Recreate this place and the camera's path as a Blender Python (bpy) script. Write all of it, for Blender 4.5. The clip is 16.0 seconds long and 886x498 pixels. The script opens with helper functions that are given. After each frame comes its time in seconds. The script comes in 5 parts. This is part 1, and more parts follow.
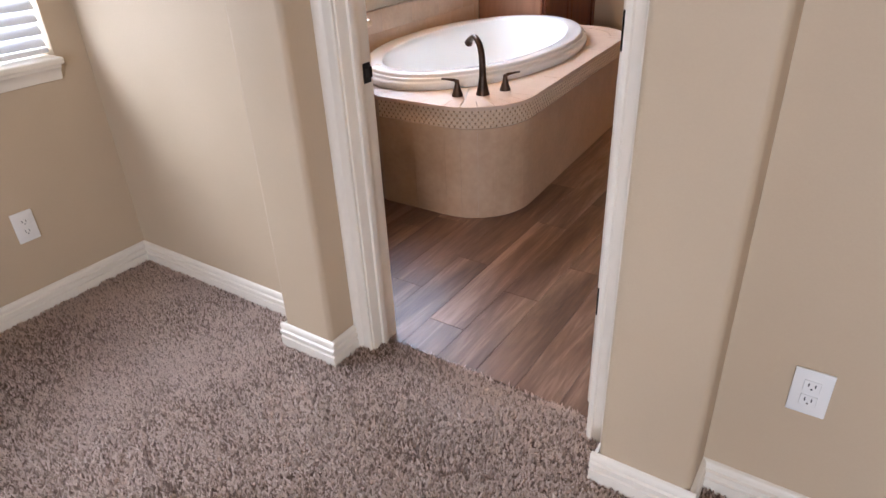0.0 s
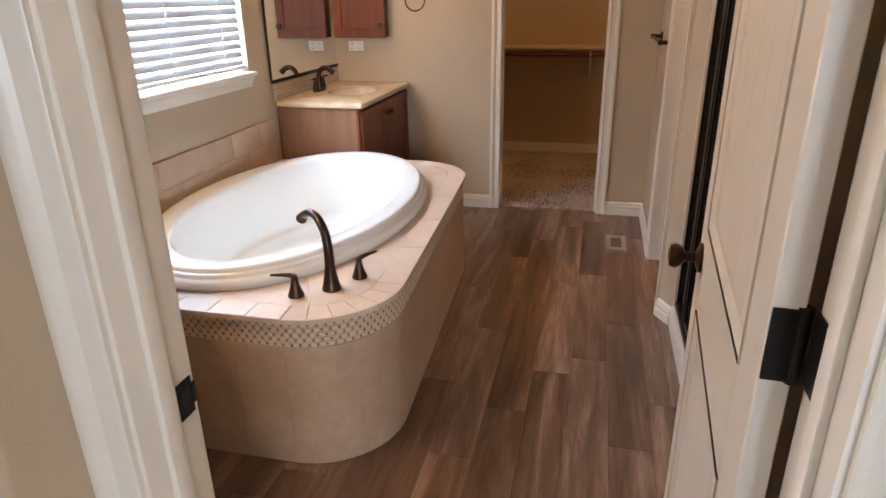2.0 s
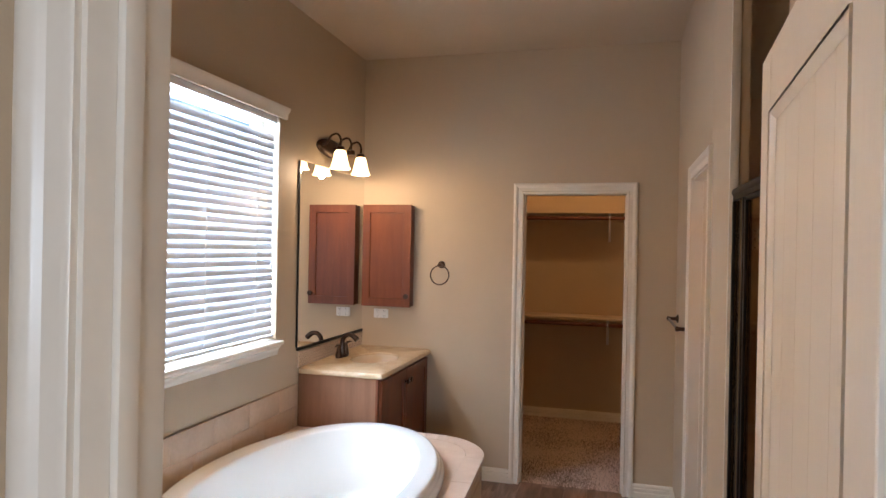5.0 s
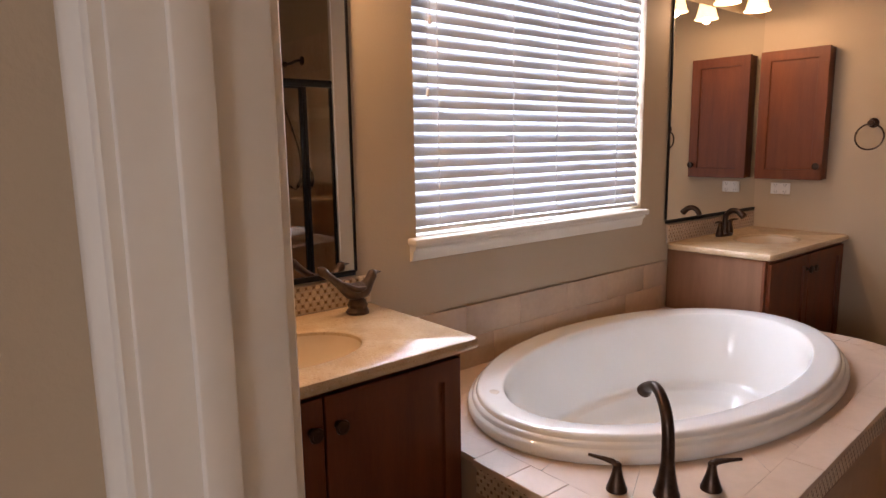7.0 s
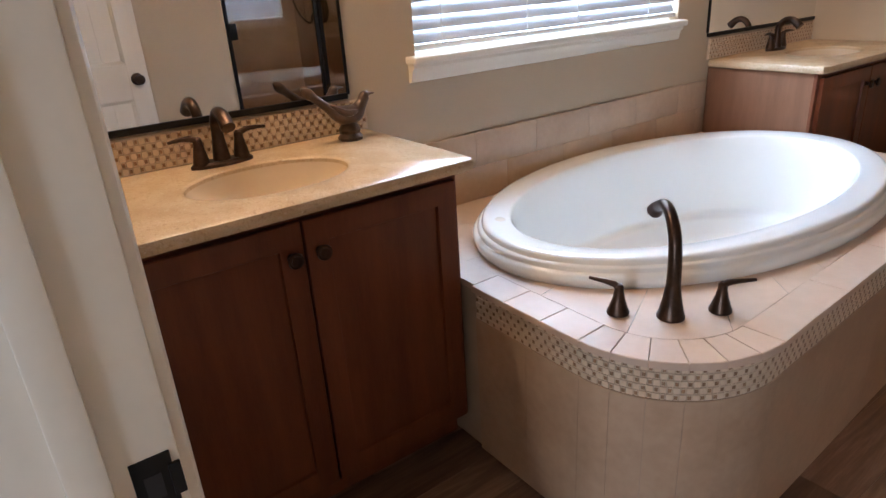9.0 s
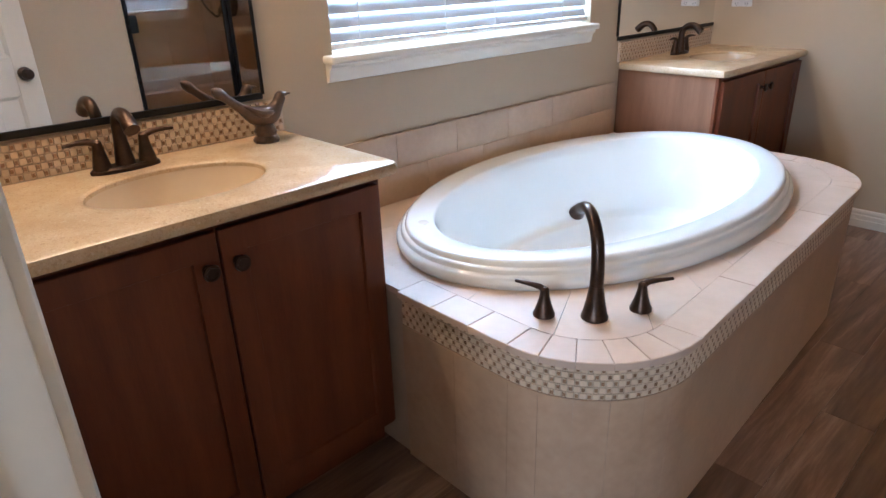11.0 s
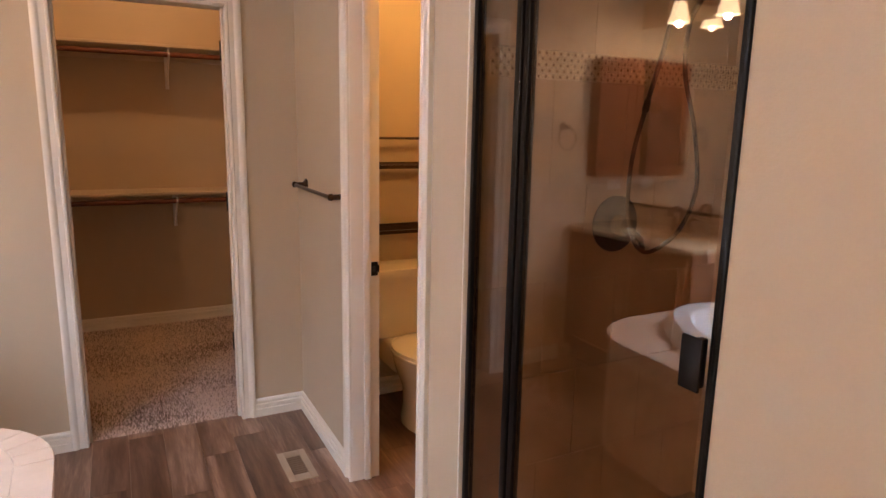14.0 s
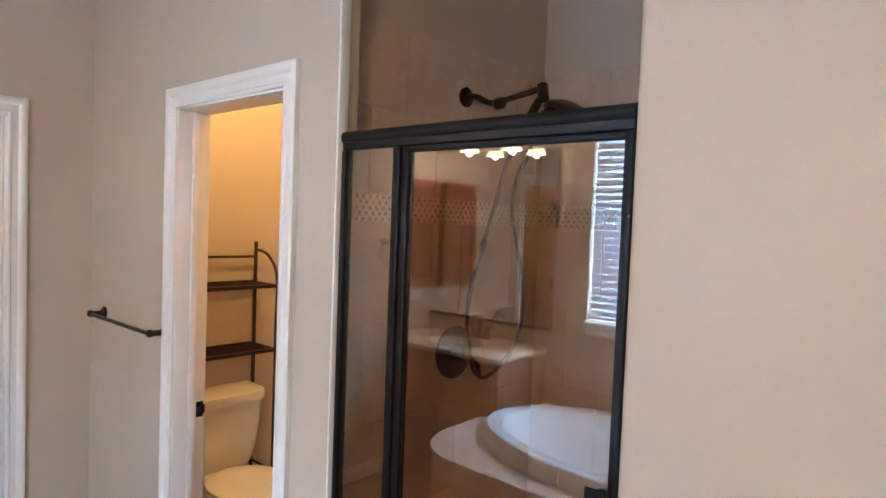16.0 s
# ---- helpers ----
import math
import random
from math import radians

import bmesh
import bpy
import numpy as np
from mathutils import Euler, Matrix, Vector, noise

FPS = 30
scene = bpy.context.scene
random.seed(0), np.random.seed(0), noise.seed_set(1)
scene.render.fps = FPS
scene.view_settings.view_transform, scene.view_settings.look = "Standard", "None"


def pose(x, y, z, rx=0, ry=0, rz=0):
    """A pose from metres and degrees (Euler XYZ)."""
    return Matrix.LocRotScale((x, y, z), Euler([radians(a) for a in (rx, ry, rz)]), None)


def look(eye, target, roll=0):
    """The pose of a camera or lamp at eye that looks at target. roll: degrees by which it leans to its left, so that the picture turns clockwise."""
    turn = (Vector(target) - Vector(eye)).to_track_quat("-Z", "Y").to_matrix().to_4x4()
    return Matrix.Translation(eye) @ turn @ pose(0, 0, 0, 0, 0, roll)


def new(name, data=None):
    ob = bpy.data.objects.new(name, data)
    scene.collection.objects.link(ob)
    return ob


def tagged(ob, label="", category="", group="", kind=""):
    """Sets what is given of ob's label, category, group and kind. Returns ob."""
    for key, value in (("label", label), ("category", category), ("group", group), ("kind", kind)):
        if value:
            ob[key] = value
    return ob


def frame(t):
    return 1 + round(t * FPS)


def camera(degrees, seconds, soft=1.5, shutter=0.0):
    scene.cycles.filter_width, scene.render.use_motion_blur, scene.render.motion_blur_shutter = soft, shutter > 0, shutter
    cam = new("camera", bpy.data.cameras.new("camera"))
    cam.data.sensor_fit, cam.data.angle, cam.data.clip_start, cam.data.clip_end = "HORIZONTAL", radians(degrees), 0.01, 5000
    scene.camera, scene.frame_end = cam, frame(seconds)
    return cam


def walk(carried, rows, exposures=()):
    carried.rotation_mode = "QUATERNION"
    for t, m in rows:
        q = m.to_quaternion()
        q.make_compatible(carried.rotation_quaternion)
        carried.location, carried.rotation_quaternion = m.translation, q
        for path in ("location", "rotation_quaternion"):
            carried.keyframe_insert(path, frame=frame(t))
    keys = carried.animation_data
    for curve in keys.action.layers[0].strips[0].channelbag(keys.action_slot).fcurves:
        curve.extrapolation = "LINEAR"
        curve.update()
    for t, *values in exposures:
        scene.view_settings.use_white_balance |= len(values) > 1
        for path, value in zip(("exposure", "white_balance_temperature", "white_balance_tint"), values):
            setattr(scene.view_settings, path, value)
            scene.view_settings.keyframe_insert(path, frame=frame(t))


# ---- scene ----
cam = camera(69.7, 16.0)
PATH = [
    (0, (-0.647, 2.021, 1.397), (-1.642, 3.455, 0.421), -2.7),
    (0.5, (-0.793, 2.238, 1.376), (-1.805, 3.652, 0.388), -2.3),
    (1, (-0.99, 2.467, 1.407), (-1.911, 3.957, 0.443), -1.7),
    (1.5, (-1.162, 2.68, 1.428), (-1.908, 4.312, 0.546), 0.2),
    (2, (-1.339, 2.792, 1.474), (-1.775, 4.598, 0.732), -0.9),
    (2.5, (-1.429, 2.817, 1.531), (-1.666, 4.722, 0.968), -0.6),
    (3, (-1.47, 2.812, 1.583), (-1.664, 4.759, 1.167), 0.2),
    (3.2, (-1.48, 2.819, 1.612), (-1.669, 4.776, 1.249), 0.4),
    (5.5, (-1.315, 2.835, 1.637), (-2.17, 4.643, 1.677), 1.5),
    (6, (-1.283, 2.903, 1.54), (-2.569, 4.434, 1.493), 0.6),
    (6.5, (-1.332, 3.064, 1.477), (-2.874, 4.33, 1.329), -0.6),
    (7, (-1.38, 3.229, 1.431), (-2.898, 4.492, 1.111), -0.9),
    (7.5, (-1.407, 3.346, 1.409), (-2.975, 4.512, 0.985), -2.1),
    (8, (-1.409, 3.367, 1.385), (-2.996, 4.48, 0.893), -3.0),
    (8.5, (-1.391, 3.395, 1.353), (-2.966, 4.458, 0.73), -3.7),
    (8.7, (-1.386, 3.407, 1.335), (-2.935, 4.448, 0.618), -4.1),
    (10.8, (-1.407, 3.412, 1.299), (-2.79, 4.559, 0.42), -2.1),
    (11, (-1.426, 3.418, 1.33), (-2.77, 4.67, 0.537), -1.9),
    (11.5, (-1.472, 3.423, 1.417), (-2.561, 4.995, 0.831), -1.4),
    (11.8, (-1.474, 3.431, 1.467), (-2.299, 5.19, 0.992), -0.1),
    (12, (-1.521, 3.452, 1.482), (-2.144, 5.304, 1.056), 0.4),
    (12.5, (-1.555, 3.475, 1.502), (-1.832, 5.414, 1.099), 0.9),
    (13, (-1.574, 3.637, 1.48), (-1.588, 5.599, 1.09), 0.9),
    (13.5, (-1.685, 3.855, 1.496), (-1.369, 5.786, 1.085), 1.4),
    (14, (-1.785, 4.072, 1.51), (-0.887, 5.818, 1.129), 1.1),
    (14.5, (-1.913, 4.17, 1.554), (-0.668, 5.696, 1.206), 2.2),
    (15, (-1.995, 4.2, 1.591), (-0.56, 5.569, 1.337), 2.3),
    (15.5, (-2.023, 4.214, 1.636), (-0.555, 5.564, 1.483), 2.0),
    (16, (-2.025, 4.226, 1.667), (-0.539, 5.562, 1.579), 2.2),
]
EXPOSURES = [(0.0, -0.02, 5700, 18), (0.5, 0.02, 5700, 17), (1.0, 0.0, 5650, 14), (1.5, 0.05, 5650, 13), (2.0, -0.05, 5700, 12), (3.0, -0.06, 5450, 12), (5.5, -0.25, 5500, 11), (6.0, -0.85, 5400, 13), (7.0, -0.82, 6400, 25), (8.5, -0.5, 5600, 15), (11.0, -0.12, 4850, 8), (12.0, -0.6, 4750, 6), (12.5, -0.57, 5300, 10), (13.5, -0.22, 5900, 23), (14.0, 0.22, 5600, 19), (14.5, 0.53, 4900, 12), (15.0, 0.64, 4500, 7), (16.0, 0.66, 4350, 4)]
walk(cam, [(t, look(eye, target, roll)) for t, eye, target, roll in PATH], EXPOSURES)
W_BATH, W_SKY, W_BED, W_SOUTH, W_CLOSET, W_WC, W_SCONCE = 200.0, 128.0, 105.0, 160.0, 20.0, 38.0, 9.0
DOOR_SWING = -94.0

# ---- world and light ----
world = bpy.data.worlds.new("world")
scene.world = world
world.use_nodes = True
wn = world.node_tree.nodes
sky = wn.new("ShaderNodeTexSky")
sky.sky_type, sky.sun_disc = "NISHITA", False
sky.sun_elevation, sky.sun_rotation = radians(48), radians(200)
world.node_tree.links.new(sky.outputs[0], wn["Background"].inputs[0])
wn["Background"].inputs[1].default_value = 0.12


def lamp(name, kind, power, color, m, size=0.1, size_y=None, spread=180):
    d = bpy.data.lights.new(name, kind)
    d.energy, d.color = power, color
    if kind == "AREA":
        d.shape, d.size, d.size_y = "RECTANGLE", size, size_y or size
        d.spread = radians(spread)
    elif kind == "SUN":
        d.angle = size
    else:
        d.shadow_soft_size = size
    ob = new(name, d)
    ob.matrix_world = m
    return ob


DAY = (0.76, 0.89, 1.0)
DAY_BED = (0.87, 0.93, 0.97)
SOFT_WARM = (1.0, 0.66, 0.36)
lamp("sun", "SUN", 2.0, (1.0, 0.95, 0.88), look((0, 0, 9), (3.0, 7.5, 0)), radians(0.5))
lamp("window_light_bath", "AREA", W_BATH, DAY, look((-3.44, 5.32, 1.74), (0, 5.32, 1.50)), 1.40, 1.22)
lamp("sky_light_bath", "AREA", W_SKY, DAY, look((-4.05, 5.32, 2.95), (-2.55, 5.32, 0.75)), 1.60, 1.40)
lamp("window_light_bed", "AREA", W_BED, DAY_BED, look((-3.44, 2.46, 1.65), (0, 2.46, 1.0)), 1.30, 1.30)
# daylight through the south window, an unseen opening added for light
lamp("unseen_window_light", "AREA", W_SOUTH, DAY_BED, look((0.6, -1.72, 1.6), (0.2, 3, 1.1)), 1.5, 1.45)
lamp("closet_bulb", "POINT", W_CLOSET, (1.0, 0.55, 0.20), pose(-1.6, 8.15, 2.82), 0.06)
lamp("toilet_bulb", "POINT", W_WC, (1.0, 0.55, 0.13), pose(-0.35, 6.55, 2.82), 0.06)

# ---- mesh helpers ----
def thing(name, label, category, at=(0, 0, 0), group="", kind=""):
    ob = new(name)
    ob.location = at
    ob.empty_display_size = 0.05
    return tagged(ob, label, category, group, kind)


def offset_of(parent):
    """Where a thing's base lies; meshes lie in world places already."""
    return Vector(parent.location) if parent.type == "EMPTY" else Vector((0, 0, 0))


def finish(bm, name, mats, smooth=True):
    me = bpy.data.meshes.new(name)
    bmesh.ops.recalc_face_normals(bm, faces=bm.faces)
    bm.to_mesh(me)
    bm.free()
    for m in (mats if isinstance(mats, (list, tuple)) else [mats]):
        me.materials.append(m)
    if smooth:
        me.shade_smooth()
        me.set_sharp_from_angle(angle=radians(38))
    return me


def part(name, bm, material, parent, label=""):
    """One mesh, in world places, under a thing or a part."""
    ob = new(name, finish(bm, name, material))
    ob.parent = parent
    ob.matrix_parent_inverse = Matrix.Translation(-offset_of(parent))
    return tagged(ob, label)


def solo(name, bm, material, label="", category="", kind="", group=""):
    return tagged(new(name, finish(bm, name, material)), label, category, group, kind)


def box(bm, x0, x1, y0, y1, z0, z1, bevel=0.0, seg=2):
    m = Matrix.LocRotScale(((x0 + x1) / 2, (y0 + y1) / 2, (z0 + z1) / 2), None, (abs(x1 - x0), abs(y1 - y0), abs(z1 - z0)))
    g = bmesh.ops.create_cube(bm, size=1, matrix=m)
    if bevel:
        es = {e for v in g["verts"] for e in v.link_edges}
        bmesh.ops.bevel(bm, geom=list(es), offset=bevel, segments=seg, affect="EDGES", profile=0.5)
    return bm


def boxes(*bs, bevel=0.0):
    bm = bmesh.new()
    for b in bs:
        box(bm, *b, bevel=bevel)
    return bm


def rings(bm, loops, close=True, cap0=False, cap1=False):
    """Skin closed or open loops of points one after another."""
    vs = [[bm.verts.new(p) for p in loop] for loop in loops]
    n = len(vs[0])
    for a, b in zip(vs, vs[1:]):
        for i in range(n if close else n - 1):
            j = (i + 1) % n
            bm.faces.new((a[i], a[j], b[j], b[i]))
    if cap0:
        bm.faces.new(vs[0][::-1])
    if cap1:
        bm.faces.new(vs[-1])
    return bm


def tube(bm, pts, radii, seg=12, squash=1.0):
    """A round bar along points."""
    pts = [Vector(p) for p in pts]
    if not isinstance(radii, (list, tuple)):
        radii = [radii] * len(pts)
    loops, ref = [], None
    for i, p in enumerate(pts):
        d = (pts[min(i + 1, len(pts) - 1)] - pts[max(i - 1, 0)]).normalized()
        if ref is None:
            ref = Vector((0, 0, 1)) if abs(d.z) < 0.9 else Vector((1, 0, 0))
        u = (ref - d * ref.dot(d)).normalized()
        ref = u
        v = d.cross(u)
        loops.append([p + radii[i] * (math.cos(a) * u * squash + math.sin(a) * v) for a in [2 * math.pi * k / seg for k in range(seg)]])
    return rings(bm, loops, True, True, True)


def lathe(bm, profile, at, axis=(0, 0, 1), seg=24):
    """Profile of (radius, height) turned round an axis from a point."""
    q = Vector((0, 0, 1)).rotation_difference(Vector(axis).normalized())
    at = Vector(at)
    loops = [[at + q @ Vector((r * math.cos(a), r * math.sin(a), h)) for a in [2 * math.pi * k / seg for k in range(seg)]] for r, h in profile]
    return rings(bm, loops, True, True, True)


def smooth_path(pts, n=6):
    """Catmull-Rom points through a few."""
    p = [Vector(a) for a in pts]
    p = [2 * p[0] - p[1]] + p + [2 * p[-1] - p[-2]]
    out = []
    for i in range(1, len(p) - 2):
        for k in range(n):
            t = k / n
            a, b, c, d = p[i - 1:i + 3]
            out.append(0.5 * (2 * b + (c - a) * t + (2 * a - 5 * b + 4 * c - d) * t * t + (3 * b - a - 3 * c + d) * t ** 3))
    return out + [p[-2]]


def prism(bm, poly, z0, z1):
    return rings(bm, [[(x, y, z0) for x, y in poly], [(x, y, z1) for x, y in poly]], True, True, True)


def rounded(x0, x1, y0, y1, radii, seg=8):
    """Outline of a rectangle with its own radius at each corner: x0y0, x1y0, x1y1, x0y1."""
    out = []
    for (cx, cy, sx, sy, a0), r in zip(((x0, y0, 1, 1, 180), (x1, y0, -1, 1, 270), (x1, y1, -1, -1, 0), (x0, y1, 1, -1, 90)), radii):
        if r <= 0:
            out.append((cx, cy))
            continue
        for k in range(seg + 1):
            a = radians(a0 + 90 * k / seg)
            out.append((cx + sx * r + r * math.cos(a), cy + sy * r + r * math.sin(a)))
    return out


def mould(bm, profile, start, end, out, up, mitre=(0, 0)):
    """A trim profile of (out, up) run from start to end; mitre 1 cuts an end at 45 degrees."""
    s, e, o, u = Vector(start), Vector(end), Vector(out), Vector(up)
    d = (e - s).normalized()
    return rings(bm, [[s + o * a + u * b - d * b * mitre[0] for a, b in profile], [e + o * a + u * b + d * b * mitre[1] for a, b in profile]], True, True, True)


CASING = [(0, 0), (0.010, 0), (0.013, 0.004), (0.013, 0.010), (0.008, 0.014), (0.008, 0.036), (0.013, 0.042), (0.018, 0.048), (0.019, 0.063), (0.016, 0.068), (0, 0.068)]
BASE = [(0, 0), (0.016, 0), (0.016, 0.040), (0.010, 0.043), (0.010, 0.050), (0.016, 0.053), (0.016, 0.066), (0.009, 0.070), (0.009, 0.076), (0.012, 0.079), (0.011, 0.088), (0.006, 0.094), (0, 0.096)]


def casing(name, label, axis, face, a0, a1, top, out, zlow=0.0):
    """Door casing round an opening a0..a1 in a wall face; out is +1 or -1 along the wall's normal."""
    bm = bmesh.new()
    if axis == "y":
        P = lambda a, z: (a, face, z)
        o, side = (0, out, 0), lambda s: (s, 0, 0)
    else:
        P = lambda a, z: (face, a, z)
        o, side = (out, 0, 0), lambda s: (0, s, 0)
    mould(bm, CASING, P(a0, zlow), P(a0, top), o, side(-1), (0, 1))
    mould(bm, CASING, P(a1, zlow), P(a1, top), o, side(1), (0, 1))
    mould(bm, CASING, P(a0, top), P(a1, top), o, (0, 0, 1), (1, 1))
    return solo(name, bm, TRIM, label, "door trim", "structure")


# ---- materials ----
def material(name):
    m = bpy.data.materials.new(name)
    m.use_nodes = True
    nt = m.node_tree
    return m, nt, nt.nodes["Principled BSDF"], nt.links


def node(nt, kind, **kw):
    n = nt.nodes.new(kind)
    for k, v in kw.items():
        if k in n.inputs:
            n.inputs[k].default_value = v
    return n


def ramp(nt, fac, stops):
    r = nt.nodes.new("ShaderNodeValToRGB")
    el = r.color_ramp.elements
    while len(el) < len(stops):
        el.new(0.5)
    for e, (p, c) in zip(el, stops):
        e.position, e.color = p, (*c, 1)
    nt.links.new(fac, r.inputs[0])
    return r


def surface(name, c1, c2, rough=0.5, metal=0.0, scale=3.0, fine=120.0, bump=0.1, stretch=(1, 1, 1), spec=0.5, coat=0.0, contrast=0.35, rough_var=0.08, bump_dist=0.002):
    """Two tones mixed by a broad noise and a fine grain, with relief and uneven gloss."""
    m, nt, b, L = material(name)
    tc = nt.nodes.new("ShaderNodeTexCoord")
    mp = nt.nodes.new("ShaderNodeMapping")
    mp.inputs["Scale"].default_value = stretch
    L.new(tc.outputs["Object"], mp.inputs[0])
    big = node(nt, "ShaderNodeTexNoise", Scale=scale, Detail=5.0, Roughness=0.6)
    small = node(nt, "ShaderNodeTexNoise", Scale=fine, Detail=3.0)
    L.new(mp.outputs[0], big.inputs["Vector"])
    L.new(mp.outputs[0], small.inputs["Vector"])
    mix = nt.nodes.new("ShaderNodeMath")
    mix.operation = "MULTIPLY_ADD"
    mix.inputs[1].default_value = 0.25
    L.new(small.outputs[0], mix.inputs[0])
    L.new(big.outputs[0], mix.inputs[2])
    r = ramp(nt, mix.outputs[0], [(0.625 - contrast / 2, c1), (0.625 + contrast / 2, c2)])
    L.new(r.outputs[0], b.inputs["Base Color"])
    rr = nt.nodes.new("ShaderNodeMath")
    rr.operation = "MULTIPLY_ADD"
    rr.inputs[1].default_value, rr.inputs[2].default_value = rough_var * 2, rough - rough_var
    L.new(big.outputs[0], rr.inputs[0])
    L.new(rr.outputs[0], b.inputs["Roughness"])
    b.inputs["Metallic"].default_value = metal
    b.inputs["Specular IOR Level"].default_value = spec
    b.inputs["Coat Weight"].default_value = coat
    b.inputs["Coat Roughness"].default_value = 0.15
    if bump:
        bp = node(nt, "ShaderNodeBump", Strength=bump, Distance=bump_dist)
        L.new(small.outputs[0], bp.inputs["Height"])
        L.new(bp.outputs[0], b.inputs["Normal"])
    return m


PAINT = surface("wall_paint", (0.495, 0.388, 0.262), (0.525, 0.414, 0.282), 0.62, scale=1.5, fine=170, bump=0.26)
CEILING = surface("ceiling_paint", (0.53, 0.42, 0.29), (0.57, 0.455, 0.32), 0.8, scale=1.5, fine=90, bump=0.35)
TRIM = surface("trim_paint", (0.75, 0.68, 0.57), (0.79, 0.725, 0.62), 0.32, scale=4, fine=60, bump=0.0)
DOOR = surface("door_paint", (0.69, 0.62, 0.52), (0.73, 0.665, 0.565), 0.38, scale=4, fine=150, bump=0.12, stretch=(1, 1, 0.15))
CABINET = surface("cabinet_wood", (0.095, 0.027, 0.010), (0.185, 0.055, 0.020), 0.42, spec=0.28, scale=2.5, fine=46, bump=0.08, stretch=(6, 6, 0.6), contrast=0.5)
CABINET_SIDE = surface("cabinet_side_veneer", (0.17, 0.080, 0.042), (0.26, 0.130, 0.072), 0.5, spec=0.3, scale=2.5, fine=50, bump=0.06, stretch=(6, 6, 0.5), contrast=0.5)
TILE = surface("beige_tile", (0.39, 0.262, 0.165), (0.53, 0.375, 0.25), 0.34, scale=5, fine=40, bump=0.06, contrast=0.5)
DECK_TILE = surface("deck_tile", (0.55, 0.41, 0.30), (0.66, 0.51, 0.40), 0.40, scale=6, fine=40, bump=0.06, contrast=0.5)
STRIP_TILE = surface("pale_beige_tile", (0.47, 0.335, 0.225), (0.58, 0.43, 0.30), 0.38, scale=5, fine=40, bump=0.05, contrast=0.5)
SHOWER_TILE = surface("shower_tile", (0.44, 0.30, 0.19), (0.62, 0.45, 0.31), 0.30, scale=5, fine=36, bump=0.06, contrast=0.5)
GROUT = surface("grout", (0.44, 0.34, 0.26), (0.50, 0.40, 0.31), 0.9, scale=8, fine=200, bump=0.2)
MOSAIC_PALE = surface("mosaic_pale", (0.60, 0.46, 0.32), (0.74, 0.60, 0.44), 0.35, scale=30, fine=120, bump=0.05, contrast=0.5)
MOSAIC_GROUT = surface("mosaic_grout", (0.58, 0.47, 0.35), (0.64, 0.53, 0.41), 0.85, scale=20, fine=200, bump=0.1)
MOSAIC_DARK = surface("mosaic_dark", (0.17, 0.095, 0.048), (0.37, 0.22, 0.115), 0.35, scale=40, fine=120, bump=0.05, contrast=0.5)


def counter_material():
    """Cast stone: cream ground with tan, brown and pale chips of two sizes."""
    m, nt, b, L = material("cultured_stone")
    tc = nt.nodes.new("ShaderNodeTexCoord")
    big = node(nt, "ShaderNodeTexNoise", Scale=14.0, Detail=4.0)
    L.new(tc.outputs["Object"], big.inputs["Vector"])
    col = ramp(nt, big.outputs[0], [(0.35, (0.54, 0.395, 0.235)), (0.65, (0.62, 0.475, 0.305))]).outputs[0]
    for scale, limit, chips in ((520.0, 0.30, ((0.0, (0.30, 0.17, 0.08)), (0.5, (0.50, 0.35, 0.20)), (1.0, (0.80, 0.70, 0.54)))), (210.0, 0.10, ((0.0, (0.22, 0.12, 0.06)), (0.55, (0.44, 0.29, 0.16)), (1.0, (0.82, 0.73, 0.58))))):
        vo = node(nt, "ShaderNodeTexVoronoi", Scale=scale)
        L.new(tc.outputs["Object"], vo.inputs["Vector"])
        sep = nt.nodes.new("ShaderNodeSeparateColor")
        L.new(vo.outputs["Color"], sep.inputs[0])
        pick = nt.nodes.new("ShaderNodeMath")
        pick.operation = "LESS_THAN"
        pick.inputs[1].default_value = limit
        L.new(sep.outputs[0], pick.inputs[0])
        soft = nt.nodes.new("ShaderNodeMath")
        soft.operation = "MULTIPLY"
        soft.inputs[1].default_value = 0.32
        L.new(pick.outputs[0], soft.inputs[0])
        chip = ramp(nt, sep.outputs[1], chips)
        mix = nt.nodes.new("ShaderNodeMix")
        mix.data_type = "RGBA"
        L.new(soft.outputs[0], mix.inputs[0])
        L.new(col, mix.inputs[6])
        L.new(chip.outputs[0], mix.inputs[7])
        col = mix.outputs[2]
    L.new(col, b.inputs["Base Color"])
    b.inputs["Roughness"].default_value = 0.22
    return m


COUNTER = counter_material()
BASIN = surface("basin_glaze", (0.66, 0.53, 0.37), (0.70, 0.57, 0.41), 0.16, scale=6, fine=60, bump=0.0, rough_var=0.02, coat=0.3)
TUB = surface("tub_acrylic", (0.85, 0.845, 0.81), (0.87, 0.865, 0.83), 0.09, scale=3, fine=40, bump=0.0, rough_var=0.02, coat=0.4)
PORCELAIN = surface("porcelain", (0.76, 0.69, 0.58), (0.79, 0.72, 0.62), 0.10, scale=3, fine=40, bump=0.0, rough_var=0.02, coat=0.4)
BRONZE = surface("oiled_bronze", (0.035, 0.021, 0.014), (0.075, 0.042, 0.026), 0.32, 0.75, scale=25, fine=150, bump=0.06)
BLACK = surface("black_metal", (0.006, 0.005, 0.0045), (0.012, 0.010, 0.009), 0.42, 0.0, scale=12, fine=120, bump=0.03)
BLACK.node_tree.nodes["Principled BSDF"].inputs["Specular IOR Level"].default_value = 0.2
VINYL = surface("white_vinyl", (0.78, 0.78, 0.78), (0.82, 0.82, 0.82), 0.4, scale=6, fine=60, bump=0.02)
